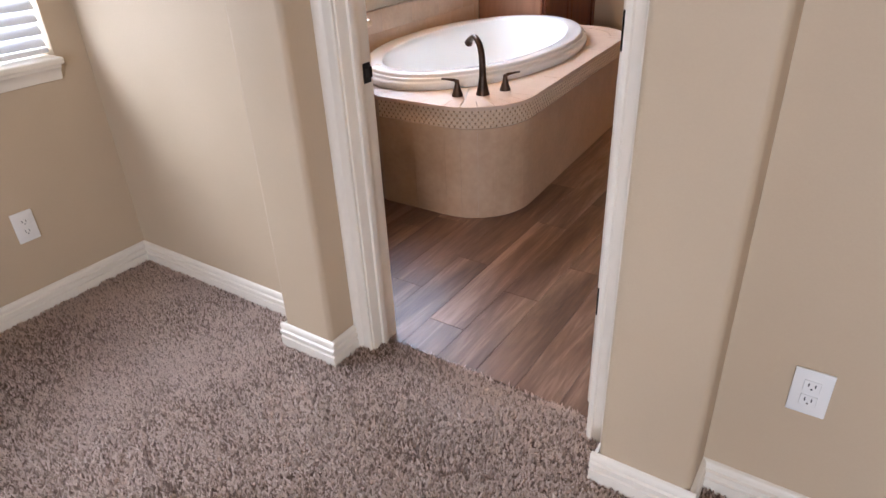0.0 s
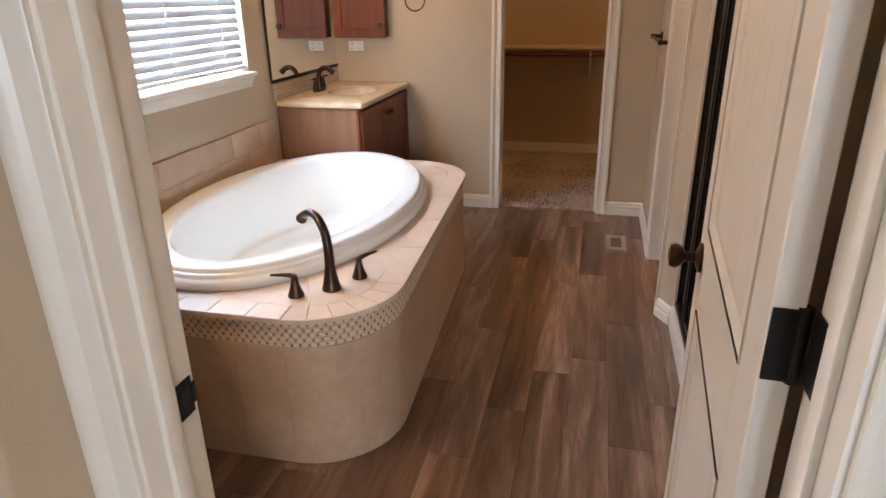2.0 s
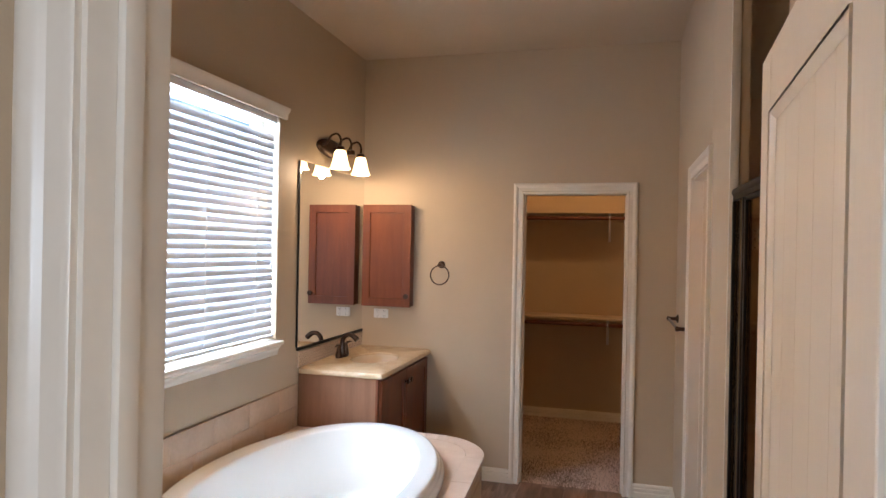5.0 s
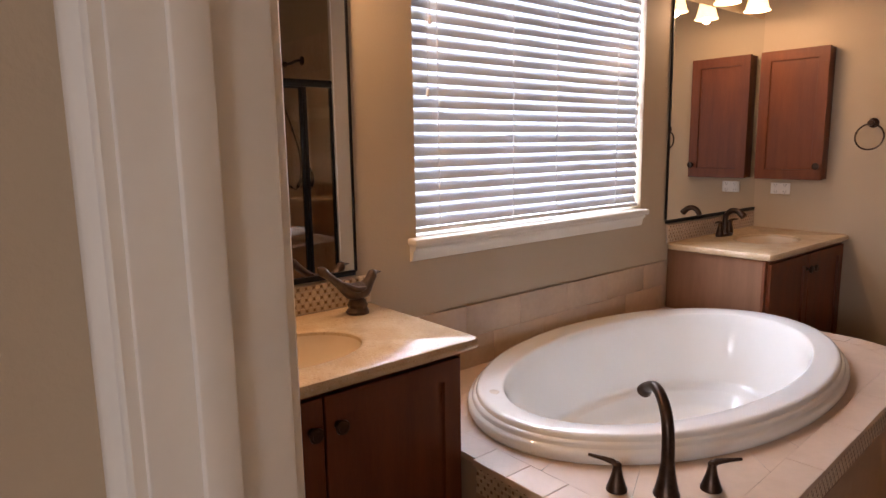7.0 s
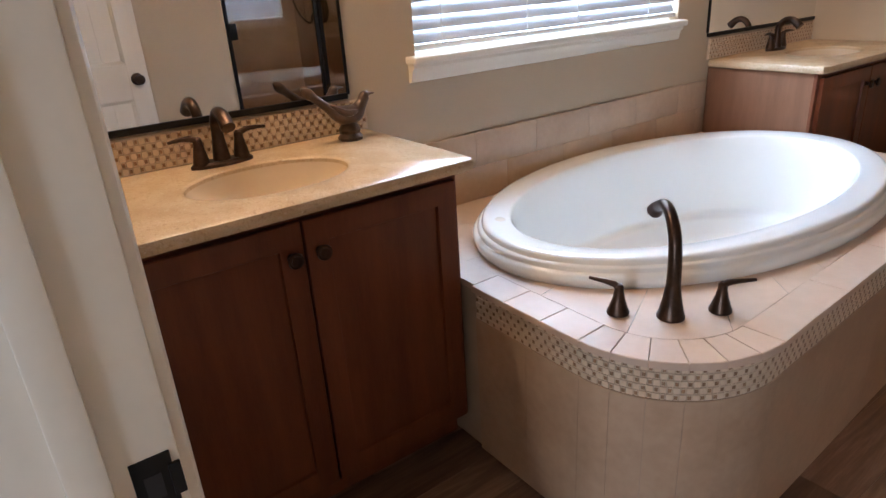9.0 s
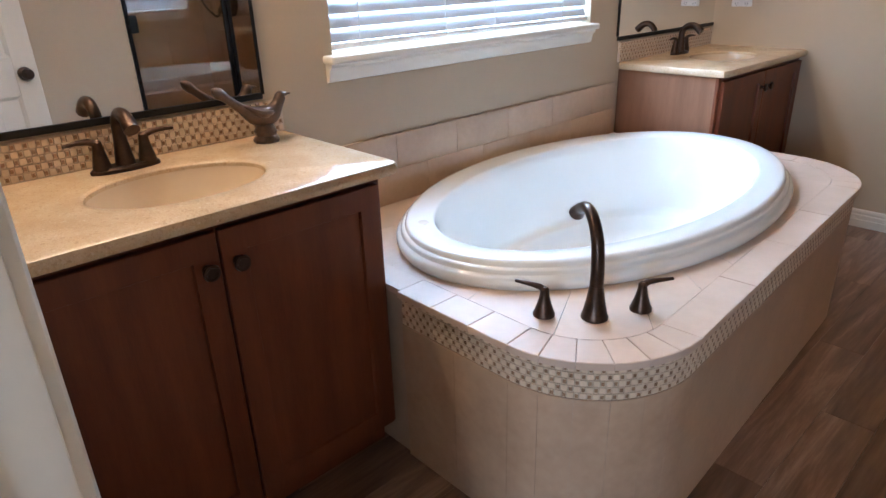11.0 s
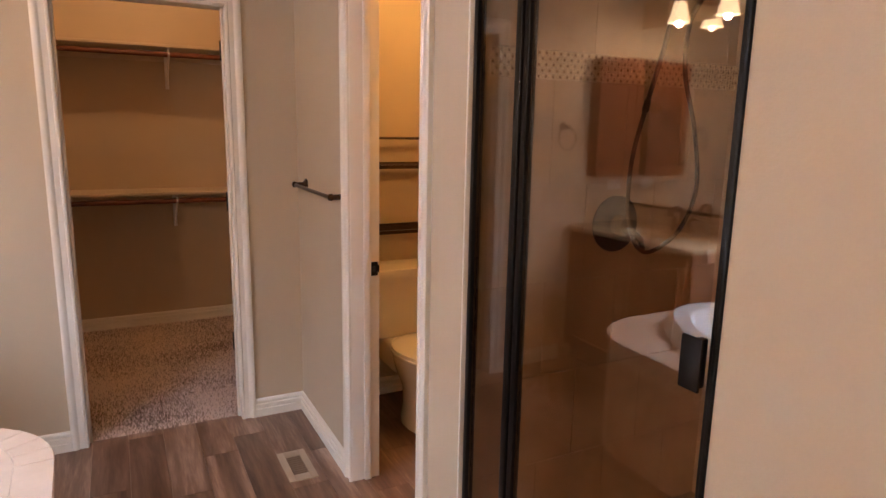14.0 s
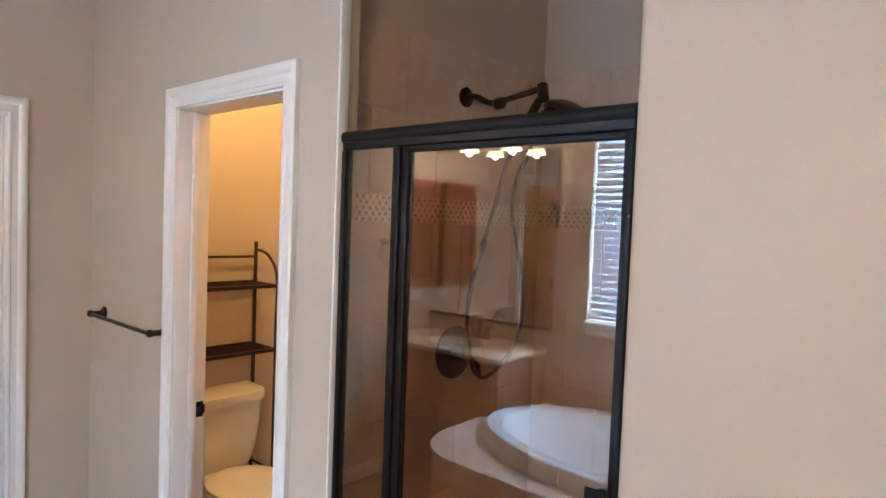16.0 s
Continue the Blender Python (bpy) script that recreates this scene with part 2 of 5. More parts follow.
PLATE = surface("white_plastic", (0.78, 0.76, 0.72), (0.81, 0.79, 0.75), 0.3, scale=6, fine=60, bump=0.0)
REGISTER = surface("tan_enamel", (0.37, 0.29, 0.205), (0.42, 0.33, 0.24), 0.4, scale=8, fine=60, bump=0.0)
REGISTER_DARK = surface("brown_enamel", (0.17, 0.115, 0.075), (0.21, 0.145, 0.095), 0.5, scale=8, fine=60, bump=0.0)
# near-black colour for the shade inside holes that are not cut
DARK = surface("hole_shade", (0.012, 0.010, 0.009), (0.02, 0.018, 0.016), 0.7, scale=6, fine=60, bump=0.0)
SHELF = surface("shelf_board", (0.52, 0.42, 0.30), (0.58, 0.47, 0.34), 0.5, scale=4, fine=60, bump=0.03)
STATUE = surface("statue_metal", (0.05, 0.032, 0.022), (0.13, 0.085, 0.06), 0.42, 0.55, scale=30, fine=140, bump=0.3, contrast=0.6)


def plank_material():
    m, nt, b, L = material("wood_look_plank")
    tc = nt.nodes.new("ShaderNodeTexCoord")
    oi = nt.nodes.new("ShaderNodeObjectInfo")
    add = nt.nodes.new("ShaderNodeVectorMath")
    sc = nt.nodes.new("ShaderNodeVectorMath")
    sc.operation = "SCALE"
    sc.inputs["Scale"].default_value = 37.0
    comb = nt.nodes.new("ShaderNodeCombineXYZ")
    for k in range(3):
        L.new(oi.outputs["Random"], comb.inputs[k])
    L.new(comb.outputs[0], sc.inputs[0])
    L.new(tc.outputs["Object"], add.inputs[0])
    L.new(sc.outputs[0], add.inputs[1])
    mp = nt.nodes.new("ShaderNodeMapping")
    mp.inputs["Scale"].default_value = (1, 0.085, 1)
    L.new(add.outputs[0], mp.inputs[0])
    streak = node(nt, "ShaderNodeTexNoise", Scale=13.0, Detail=6.0, Roughness=0.62, Distortion=0.7)
    grain = node(nt, "ShaderNodeTexNoise", Scale=110.0, Detail=3.0)
    L.new(mp.outputs[0], streak.inputs["Vector"])
    L.new(mp.outputs[0], grain.inputs["Vector"])
    f = nt.nodes.new("ShaderNodeMath")
    f.operation = "MULTIPLY_ADD"
    f.inputs[1].default_value = 0.22
    L.new(grain.outputs[0], f.inputs[0])
    L.new(streak.outputs[0], f.inputs[2])
    f2 = nt.nodes.new("ShaderNodeMath")
    f2.operation = "MULTIPLY_ADD"
    f2.inputs[1].default_value = 0.14
    L.new(oi.outputs["Random"], f2.inputs[0])
    L.new(f.outputs[0], f2.inputs[2])
    wide = node(nt, "ShaderNodeTexNoise", Scale=5.0, Detail=3.0, Distortion=1.2)
    L.new(mp.outputs[0], wide.inputs["Vector"])
    f3 = nt.nodes.new("ShaderNodeMath")
    f3.operation = "MULTIPLY_ADD"
    f3.inputs[1].default_value = 0.45
    L.new(wide.outputs[0], f3.inputs[0])
    L.new(f2.outputs[0], f3.inputs[2])
    f4 = nt.nodes.new("ShaderNodeMath")
    f4.operation = "MULTIPLY"
    f4.inputs[1].default_value = 0.6
    L.new(f3.outputs[0], f4.inputs[0])
    r = ramp(nt, f4.outputs[0], [(0.36, (0.056, 0.030, 0.019)), (0.47, (0.122, 0.068, 0.044)), (0.57, (0.200, 0.120, 0.082)), (0.70, (0.40, 0.27, 0.195))])
    L.new(r.outputs[0], b.inputs["Base Color"])
    b.inputs["Roughness"].default_value = 0.36
    bp = node(nt, "ShaderNodeBump", Strength=0.12, Distance=0.001)
    L.new(grain.outputs[0], bp.inputs["Height"])
    L.new(bp.outputs[0], b.inputs["Normal"])
    return m


PLANK = plank_material()


def carpet_material():
    m, nt, b, L = material("carpet_pile")
    geo = nt.nodes.new("ShaderNodeNewGeometry")
    tc = nt.nodes.new("ShaderNodeTexCoord")
    big = node(nt, "ShaderNodeTexNoise", Scale=2.2, Detail=4.0)
    mid = node(nt, "ShaderNodeTexNoise", Scale=90.0, Detail=3.0)
    L.new(tc.outputs["Object"], big.inputs["Vector"])
    L.new(tc.outputs["Object"], mid.inputs["Vector"])
    f = nt.nodes.new("ShaderNodeMath")
    f.operation = "MULTIPLY_ADD"
    f.inputs[1].default_value = 0.62
    L.new(geo.outputs["Random Per Island"], f.inputs[0])
    L.new(big.outputs[0], f.inputs[2])
    f2 = nt.nodes.new("ShaderNodeMath")
    f2.operation = "MULTIPLY_ADD"
    f2.inputs[1].default_value = 0.4
    L.new(mid.outputs[0], f2.inputs[0])
    L.new(f.outputs[0], f2.inputs[2])
    r = ramp(nt, f2.outputs[0], [(0.58, (0.19, 0.130, 0.100)), (0.90, (0.47, 0.35, 0.285)), (1.0, (0.72, 0.57, 0.48))])
    r.color_ramp.elements[2].position = 1.0
    L.new(r.outputs[0], b.inputs["Base Color"])
    b.inputs["Roughness"].default_value = 0.95
    b.inputs["Specular IOR Level"].default_value = 0.1
    bp = node(nt, "ShaderNodeBump", Strength=0.8, Distance=0.01)
    L.new(mid.outputs[0], bp.inputs["Height"])
    L.new(bp.outputs[0], b.inputs["Normal"])
    return m


CARPET = carpet_material()
BACKING = surface("carpet_backing", (0.24, 0.17, 0.135), (0.33, 0.24, 0.195), 0.95, scale=3, fine=150, bump=0.6)


def mirror_material():
    m, nt, b, L = material("mirror_silver")
    b.inputs["Base Color"].default_value = (0.86, 0.87, 0.86, 1)
    b.inputs["Metallic"].default_value, b.inputs["Roughness"].default_value = 1.0, 0.01
    return m


MIRROR = mirror_material()


def shower_glass():
    """Bronze-tinted glass with a reflecting coat."""
    m, nt, b, L = material("bronze_glass")
    tr = nt.nodes.new("ShaderNodeBsdfTransparent")
    tr.inputs[0].default_value = (0.94, 0.86, 0.74, 1)
    gl = nt.nodes.new("ShaderNodeBsdfGlossy")
    gl.inputs["Roughness"].default_value = 0.0
    gl.inputs[0].default_value = (0.95, 0.97, 1.0, 1)
    mx = nt.nodes.new("ShaderNodeMixShader")
    mx.inputs[0].default_value = 0.13
    L.new(tr.outputs[0], mx.inputs[1])
    L.new(gl.outputs[0], mx.inputs[2])
    L.new(mx.outputs[0], nt.nodes["Material Output"].inputs[0])
    return m


SHOWER_GLASS = shower_glass()


def pane_glass():
    m, nt, b, L = material("window_glass")
    tr = nt.nodes.new("ShaderNodeBsdfTransparent")
    gl = nt.nodes.new("ShaderNodeBsdfGlossy")
    gl.inputs["Roughness"].default_value = 0.0
    mx = nt.nodes.new("ShaderNodeMixShader")
    mx.inputs[0].default_value = 0.06
    L.new(tr.outputs[0], mx.inputs[1])
    L.new(gl.outputs[0], mx.inputs[2])
    L.new(mx.outputs[0], nt.nodes["Material Output"].inputs[0])
    return m


PANE = pane_glass()


def slat_material():
    m, nt, b, L = material("blind_slat")
    b.inputs["Base Color"].default_value = (0.70, 0.71, 0.73, 1)
    b.inputs["Roughness"].default_value = 0.35
    tl = nt.nodes.new("ShaderNodeBsdfTranslucent")
    tl.inputs[0].default_value = (0.80, 0.82, 0.86, 1)
    mx = nt.nodes.new("ShaderNodeMixShader")
    mx.inputs[0].default_value = 0.05
    L.new(b.outputs[0], mx.inputs[1])
    L.new(tl.outputs[0], mx.inputs[2])
    L.new(mx.outputs[0], nt.nodes["Material Output"].inputs[0])
    return m


SLAT = slat_material()


def glow(name, color, strength):
    m, nt, b, L = material(name)
    b.inputs["Base Color"].default_value = (0.85, 0.8, 0.7, 1)
    b.inputs["Emission Color"].default_value = (*color, 1)
    b.inputs["Emission Strength"].default_value = strength
    return m


SHADE_LIT = glow("lit_frosted_shade", (1.0, 0.66, 0.30), 4.5)
DOME_LIT = glow("lit_ceiling_dome", (1.0, 0.66, 0.32), 4.0)

# ---- structure ----
XW, XR, YC, Y0, Y1, H = -3.19, -0.972, 7.265, 3.345, 3.465, 3.03
BX, BY = 1.6, -1.6
XS, YS0, YS1 = 0.27, 4.66, 5.75
WX, WY = 0.26, 5.79
CX0, CX1, CYB = -3.0, -0.6, 9.13


def wall(name, label, *bs):
    bs = [(a, b, c, d, -0.05 if e == 0 else e, f) for a, b, c, d, e, f in bs]
    return solo(name, boxes(*bs), PAINT, label, "wall", "structure")


# outer wall with the two windows
BW = (4.610, 6.025, 1.105, 2.36)
DW = (1.75, 3.225, 0.930, 2.36)
wall("wall_west", "beige painted outer wall with two windows",
     (XW - 0.16, XW, BY, DW[0], 0, H), (XW - 0.16, XW, DW[0], DW[1], 0, DW[2]), (XW - 0.16, XW, DW[0], DW[1], DW[3], H),
     (XW - 0.16, XW, DW[1], BW[0], 0, H), (XW - 0.16, XW, BW[0], BW[1], 0, BW[2]), (XW - 0.16, XW, BW[0], BW[1], BW[3], H),
     (XW - 0.16, XW, BW[1], CYB + 0.12, 0, H))
# wall between bedroom and bath, with the door opening
DX0, DX1, DTOP = -1.881, -1.083, 2.032
HX = -1.101
wall("wall_bedroom_door", "beige painted wall with a doorway to the bath",
     (XW, DX0, Y0, Y1, 0, H), (DX0, DX1, Y0, Y1, DTOP, H), (DX1, BX, Y0, Y1, 0, H))
bm = bmesh.new()
prism(bm, rounded(-2.17, -1.949, 3.216, Y0, (0.02, 0.02, 0, 0)), 0, H)
prism(bm, rounded(-1.012, -0.776, 3.216, Y0, (0.02, 0.02, 0, 0)), 0, H)
solo("wall_pilasters", bm, PAINT, "rounded beige wall pilasters beside the doorway", "wall", "structure")
# unseen window opening, added so that daylight reaches the bedroom from behind
SW = (-0.2, 1.4, 0.85, 2.35)
wall("wall_bedroom_south", "beige painted bedroom wall with an added, unseen window",
     (XW, SW[0], BY - 0.16, BY, 0, H), (SW[0], SW[1], BY - 0.16, BY, 0, SW[2]), (SW[0], SW[1], BY - 0.16, BY, SW[3], H), (SW[1], BX, BY - 0.16, BY, 0, H))
wall("wall_bedroom_east", "beige painted bedroom wall", (BX, BX + 0.12, BY - 0.16, Y1, 0, H))
# right wall of the bath: plain, shower opening, toilet door, towel bar
XN = -0.920
S0, S1 = 4.760, 5.625
T0, T1 = 5.798, 6.458
XO = XR + 0.12
bm = boxes((XR, XO, T0, T1, DTOP, H), (XR, XO, T1, YC, 0, H))
prism(bm, [(XN, S1), (XO, S1), (XO, T0), (XR, T0), (XR, T0 - 0.07)], 0, H)
prism(bm, rounded(XN, XO, Y1, S0, (0, 0, 0, 0.018)), 0, H)
solo("wall_east", bm, PAINT, "beige painted bath wall with shower and toilet openings", "wall", "structure")
wall("wall_shower_far", "painted wall between shower and toilet room", (XO, WX + 0.1, YS1, WY, 0, H))
wall("wall_shower_back", "painted back wall of the shower", (XS, XS + 0.1, YS0, YS1, 0, H))
wall("wall_shower_near", "painted near wall of the shower", (XO, XS + 0.1, YS0 - 0.1, YS0, 0, H))
wall("wall_toilet_east", "painted wall of the toilet room", (WX, WX + 0.1, WY, YC, 0, H))
# closet wall
C0, C1 = -1.988, -1.292
wall("wall_north", "beige painted bath wall with a closet doorway",
     (XW, C0, YC, YC + 0.115, 0, H), (C0, C1, YC, YC + 0.115, DTOP, H), (C1, WX + 0.1, YC, YC + 0.115, 0, H))
wall("wall_closet", "painted walls of the walk-in closet",
     (CX0 - 0.1, CX0, YC + 0.115, CYB, 0, H), (CX1, CX1 + 0.1, YC + 0.115, CYB, 0, H), (XW, CX1 + 0.1, CYB, CYB + 0.1, 0, H))
solo("ceiling", boxes((XW - 0.16, BX + 0.12, BY - 0.16, CYB + 0.1, H, H + 0.12)), CEILING, "flat beige painted ceiling", "ceiling", "structure")

# floors
YT = 3.422
solo("floor_bedroom", boxes((XW, BX, BY, YT, -0.12, -0.004)), BACKING, "taupe carpet backing", "carpet", "structure")
floor = solo("floor", boxes((XW, XS + 0.1, YT, YC + 0.05, -0.12, -0.0045)), GROUT, "wood-look plank floor of the bath", "floor", "structure")
solo("floor_closet", boxes((CX0, CX1, YC + 0.05, CYB, -0.12, -0.004)), BACKING, "brown carpet on the closet floor", "carpet", "structure")
solo("ground", boxes((-90, 90, -90, 90, -0.6, -0.5)), GROUT, "pale dry ground outside the house", "ground", "structure")

# door jambs
def jambs(name, label, axis, a0, a1, f0, f1, top):
    t = 0.018
    bm = bmesh.new()
    for lo, hi in ((a0, a0 + t), (a1 - t, a1)):
        box(bm, *((lo, hi, f0, f1) if axis == "y" else (f0, f1, lo, hi)), 0, top, bevel=0.002)
    box(bm, *((a0 + t, a1 - t, f0, f1) if axis == "y" else (f0, f1, a0 + t, a1 - t)), top - t, top, bevel=0.002)
    m = (f0 + f1) / 2
    for lo, hi in ((a0 + t, a0 + t + 0.011), (a1 - t - 0.011, a1 - t)):
        box(bm, *((lo, hi, m - 0.022, m + 0.008) if axis == "y" else (m - 0.008, m + 0.022, lo, hi)), 0, top - t, bevel=0.002)
    return solo(name, bm, TRIM, label, "door frame", "structure")


jambs("door_frame_bath", "white painted door frame of the bath", "y", DX0 - 0.011, DX1 + 0.009, Y0 - 0.001, Y1 + 0.001, DTOP + 0.01)
jambs("door_frame_closet", "white painted door frame of the closet", "y", C0 - 0.016, C1 + 0.016, YC - 0.001, YC + 0.116, DTOP + 0.01)
jambs("door_frame_toilet", "white painted door frame of the toilet room", "x", T0 - 0.016, T1 + 0.016, XR - 0.001, XO + 0.001, DTOP + 0.01)
casing("trim_bath_door", "white moulded casing of the bath doorway", "y", Y0, DX0, DX1, DTOP, -1)
casing("trim_bath_door_inner", "white moulded casing inside the bath doorway", "y", Y1, DX0, DX1, DTOP, 1)
casing("trim_closet_door", "white moulded casing of the closet doorway", "y", YC, C0, C1, DTOP, -1)
casing("trim_toilet_door", "white moulded casing of the toilet doorway", "x", XR, T0, T1, DTOP, -1)


def skirting(name, label, *runs):
    bm = bmesh.new()
    for s, e, o in runs:
        mould(bm, BASE, (*s, 0), (*e, 0), (*o, 0), (0, 0, 1))
    return solo(name, bm, TRIM, label, "baseboard", "structure")


skirting("baseboard_bedroom", "white beaded baseboard along the bedroom walls",
         ((XW, BY), (XW, Y0), (1, 0)), ((XW, Y0), (-2.17, Y0), (0, -1)), ((-2.17, 3.216), (-2.17, Y0), (-1, 0)), ((-2.186, 3.216), (-1.933, 3.216), (0, -1)), ((-1.949, 3.216), (-1.949, Y0 - 0.018), (1, 0)),
         ((-1.012, 3.216), (-1.012, Y0 - 0.018), (-1, 0)), ((-1.028, 3.216), (-0.760, 3.216), (0, -1)), ((-0.776, 3.216), (-0.776, Y0), (1, 0)), ((-0.776, Y0), (BX, Y0), (0, -1)))
skirting("baseboard_bath", "white beaded baseboard along the bath walls",
         ((-2.62, YC), (C0 - 0.068, YC), (0, -1)), ((C1 + 0.068, YC), (XR, YC), (0, -1)), ((XR, T1 + 0.068), (XR, YC), (-1, 0)), ((XN, S1 + 0.012), (XR, T0 - 0.068), (-1, 0)), ((XN, Y1), (XN, S0 - 0.02), (-1, 0)))
skirting("baseboard_closet", "white beaded baseboard in the closet", ((CX0, CYB), (CX1, CYB), (0, -1)), ((CX1, YC + 0.12), (CX1, CYB), (-1, 0)), ((CX0, YC + 0.12), (CX0, CYB), (1, 0)))
skirting("baseboard_toilet", "white beaded baseboard in the toilet room", ((XO, YC), (WX, YC), (0, -1)), ((WX, WY), (WX, YC), (-1, 0)))


# windows
def window(name, label, x, y0, y1, z0, z1):
    """Vinyl sash window set in the outer part of the wall, with sill, apron and head board."""
    w = thing(name, label, "window", (x, (y0 + y1) / 2, z0), kind="structure")
    xo = x - 0.13
    part("window_frame", boxes((xo - 0.03, xo + 0.03, y0, y0 + 0.045, z0, z1), (xo - 0.03, xo + 0.03, y1 - 0.045, y1, z0, z1), (xo - 0.03, xo + 0.03, y0 + 0.045, y1 - 0.045, z0, z0 + 0.05),
                               (xo - 0.03, xo + 0.03, y0 + 0.045, y1 - 0.045, z1 - 0.05, z1), (xo - 0.02, xo + 0.02, y0 + 0.045, y1 - 0.045, (z0 + z1) / 2 - 0.02, (z0 + z1) / 2 + 0.02)), VINYL, w)
    p = part("pane", boxes((xo - 0.003, xo + 0.003, y0 + 0.04, y1 - 0.04, z0 + 0.04, z1 - 0.04)), PANE, w)
    p.visible_shadow = False
    bm = bmesh.new()
    box(bm, x - 0.10, x + 0.052, y0 - 0.038, y1 + 0.006, z0 - 0.024, z0 + 0.001, bevel=0.008, seg=3)
    part("window_sill", bm, TRIM, w, "white painted window sill")
    bm = bmesh.new()
    mould(bm, [(0, 0), (0.034, 0), (0.034, -0.012), (0.022, -0.022), (0.018, -0.040), (0.014, -0.056), (0, -0.06)], (x, y0 - 0.03, z0 - 0.024), (x, y1 - 0.004, z0 - 0.024), (1, 0, 0), (0, 0, 1))
    part("apron", bm, TRIM, w)
    bm = bmesh.new()
    mould(bm, [(0, 0), (0.016, 0), (0.018, 0.03), (0.030, 0.045), (0.034, 0.062), (0, 0.064)], (x, y0 - 0.03, z1 - 0.012), (x, y1 + 0.06, z1 - 0.012), (1, 0, 0), (0, 0, 1))
    part("head_board", bm, TRIM, w)
    return w


window("window_1", "white vinyl bath window with painted sill", XW, *BW)
window("window_2", "white vinyl bedroom window with painted sill", XW, *DW)


def blind(label, x, y0, y1, z0, z1, tilt, group):
    b = thing("window_blind", label, "blind", (x, (y0 + y1) / 2, z0), group)
    part("headrail", boxes((x - 0.05, x - 0.005, y0, y1, z1 - 0.045, z1 - 0.002), bevel=0.004), VINYL, b)
    part("bottom_rail", boxes((x - 0.052, x - 0.004, y0 + 0.003, y1 - 0.003, z0 + 0.012, z0 + 0.030), bevel=0.005), VINYL, b)
    n = int((z1 - z0 - 0.10) / 0.0428)
    bm = bmesh.new()
    a, L = radians(tilt), y1 - y0 - 0.008
    loops = []
    for s in (-1, 1):
        prof = [(-0.025, 0.0), (-0.012, 0.003), (0.0, 0.004), (0.012, 0.003), (0.025, 0.0)]
        outline = [(u, v + 0.0014) for u, v in prof] + [(u, v - 0.0014) for u, v in prof[::-1]]
        loops.append([(u * math.cos(a) - v * math.sin(a) * -1, s * L / 2, -u * math.sin(a) + v * math.cos(a)) for u, v in outline])
    rings(bm, loops, True, True, True)
    me = finish(bm, "slat", SLAT)
    for i in range(n):
        o = new("slat", me)
        o.parent = b
        o.matrix_parent_inverse = Matrix.Translation(-b.location)
        o.matrix_basis = pose(x - 0.028, (y0 + y1) / 2, z0 + 0.055 + 0.0428 * i, 0, 0.25 * math.sin(i * 2.3), 0)
    for fr in (0.08, 0.36, 0.55, 0.86):
        yy = y0 + fr * (y1 - y0)
        bm = bmesh.new()
        tube(bm, [(x - 0.002, yy, z0 + 0.02), (x - 0.002, yy, z1 - 0.04)], 0.0018, 6)
        part("ladder_cord", bm, VINYL, b)
    for k, (fr, zz) in enumerate(((0.045, 0.42), (0.055, 0.62))):
        bm = bmesh.new()
        yy = y0 + fr * (y1 - y0)
        tube(bm, [(x + 0.002, yy, z0 + zz * (z1 - z0)), (x + 0.002, yy, z1 - 0.04)], 0.0012, 6)
        lathe(bm, [(0.004, 0), (0.007, 0.004), (0.006, 0.028), (0.002, 0.032)], (x + 0.002, yy, z0 + zz * (z1 - z0) - 0.03), seg=10)
        part("pull_cord", bm, VINYL, b)
    bm = bmesh.new()
    tube(bm, [(x + 0.003, y1 - 0.05, z0 + 0.34 * (z1 - z0)), (x + 0.003, y1 - 0.05, z1 - 0.05)], 0.0035, 8)
    lathe(bm, [(0.004, 0), (0.007, 0.006), (0.006, 0.03), (0.004, 0.036)], (x + 0.003, y1 - 0.05, z0 + 0.32 * (z1 - z0)), seg=10)
    part("tilt_wand", bm, VINYL, b)
    return b


blind("white slatted blind, partly closed, over the tub", XW - 0.004, BW[0] + 0.006, BW[1] - 0.006, BW[2] + 0.002, BW[3], 65, "window blinds")
blind("white slatted blind, partly closed, in the bedroom", XW - 0.004, DW[0] + 0.006, DW[1] - 0.006, DW[2] + 0.002, DW[3], 53, "window blinds")

# ---- bath tub and its tiled platform ----
TX, TXF, TY0, TY1, TZ = -1.944, -2.010, 4.368, 6.375, 0.558
TR0, TR1 = 0.305, 0.34
TCX, TCY, TA, TB = -2.632, 5.383, 0.905, 0.553


def platform_outline(d=0.0):
    """Near-left, round the two free corners, to far-left; d moves it out."""
    pts = [(-2.62, TY0 - d)]
    for x in (-2.5, -2.4, -2.3):
        pts.append((x, TY0 - d))
    for k in range(13):
        a = radians(-90 + 90 * k / 12)
        pts.append((TX - TR0 + (TR0 + d) * math.cos(a), TY0 + TR0 + (TR0 + d) * math.sin(a)))
    for k in range(1, 8):
        pts.append((TX + (TXF - TX) * k / 8 + d, TY0 + TR0 + (TY1 - TY0 - TR0 - TR1) * k / 8))
    for k in range(11):
        a = radians(90 * k / 10)
        pts.append((TXF - TR1 + (TR1 + d) * math.cos(a), TY1 - TR1 + (TR1 + d) * math.sin(a)))
    pts += [(-2.45, TY1 + d), (-2.656, TY1 + d)]
    return pts


def along(outline):
    """Lengths along an open outline and a function for the place and outward normal at a length."""
    P = [Vector((*p, 0)) for p in outline]
    S = [0.0]
    for a, b in zip(P, P[1:]):
        S.append(S[-1] + (b - a).length)

    def at(s):
        s = min(max(s, 0), S[-1] - 1e-6)
        i = max(k for k in range(len(S) - 1) if S[k] <= s)
        d = (P[i + 1] - P[i]).normalized()
        return P[i] + d * (s - S[i]), Vector((d.y, -d.x, 0))
    return S[-1], at


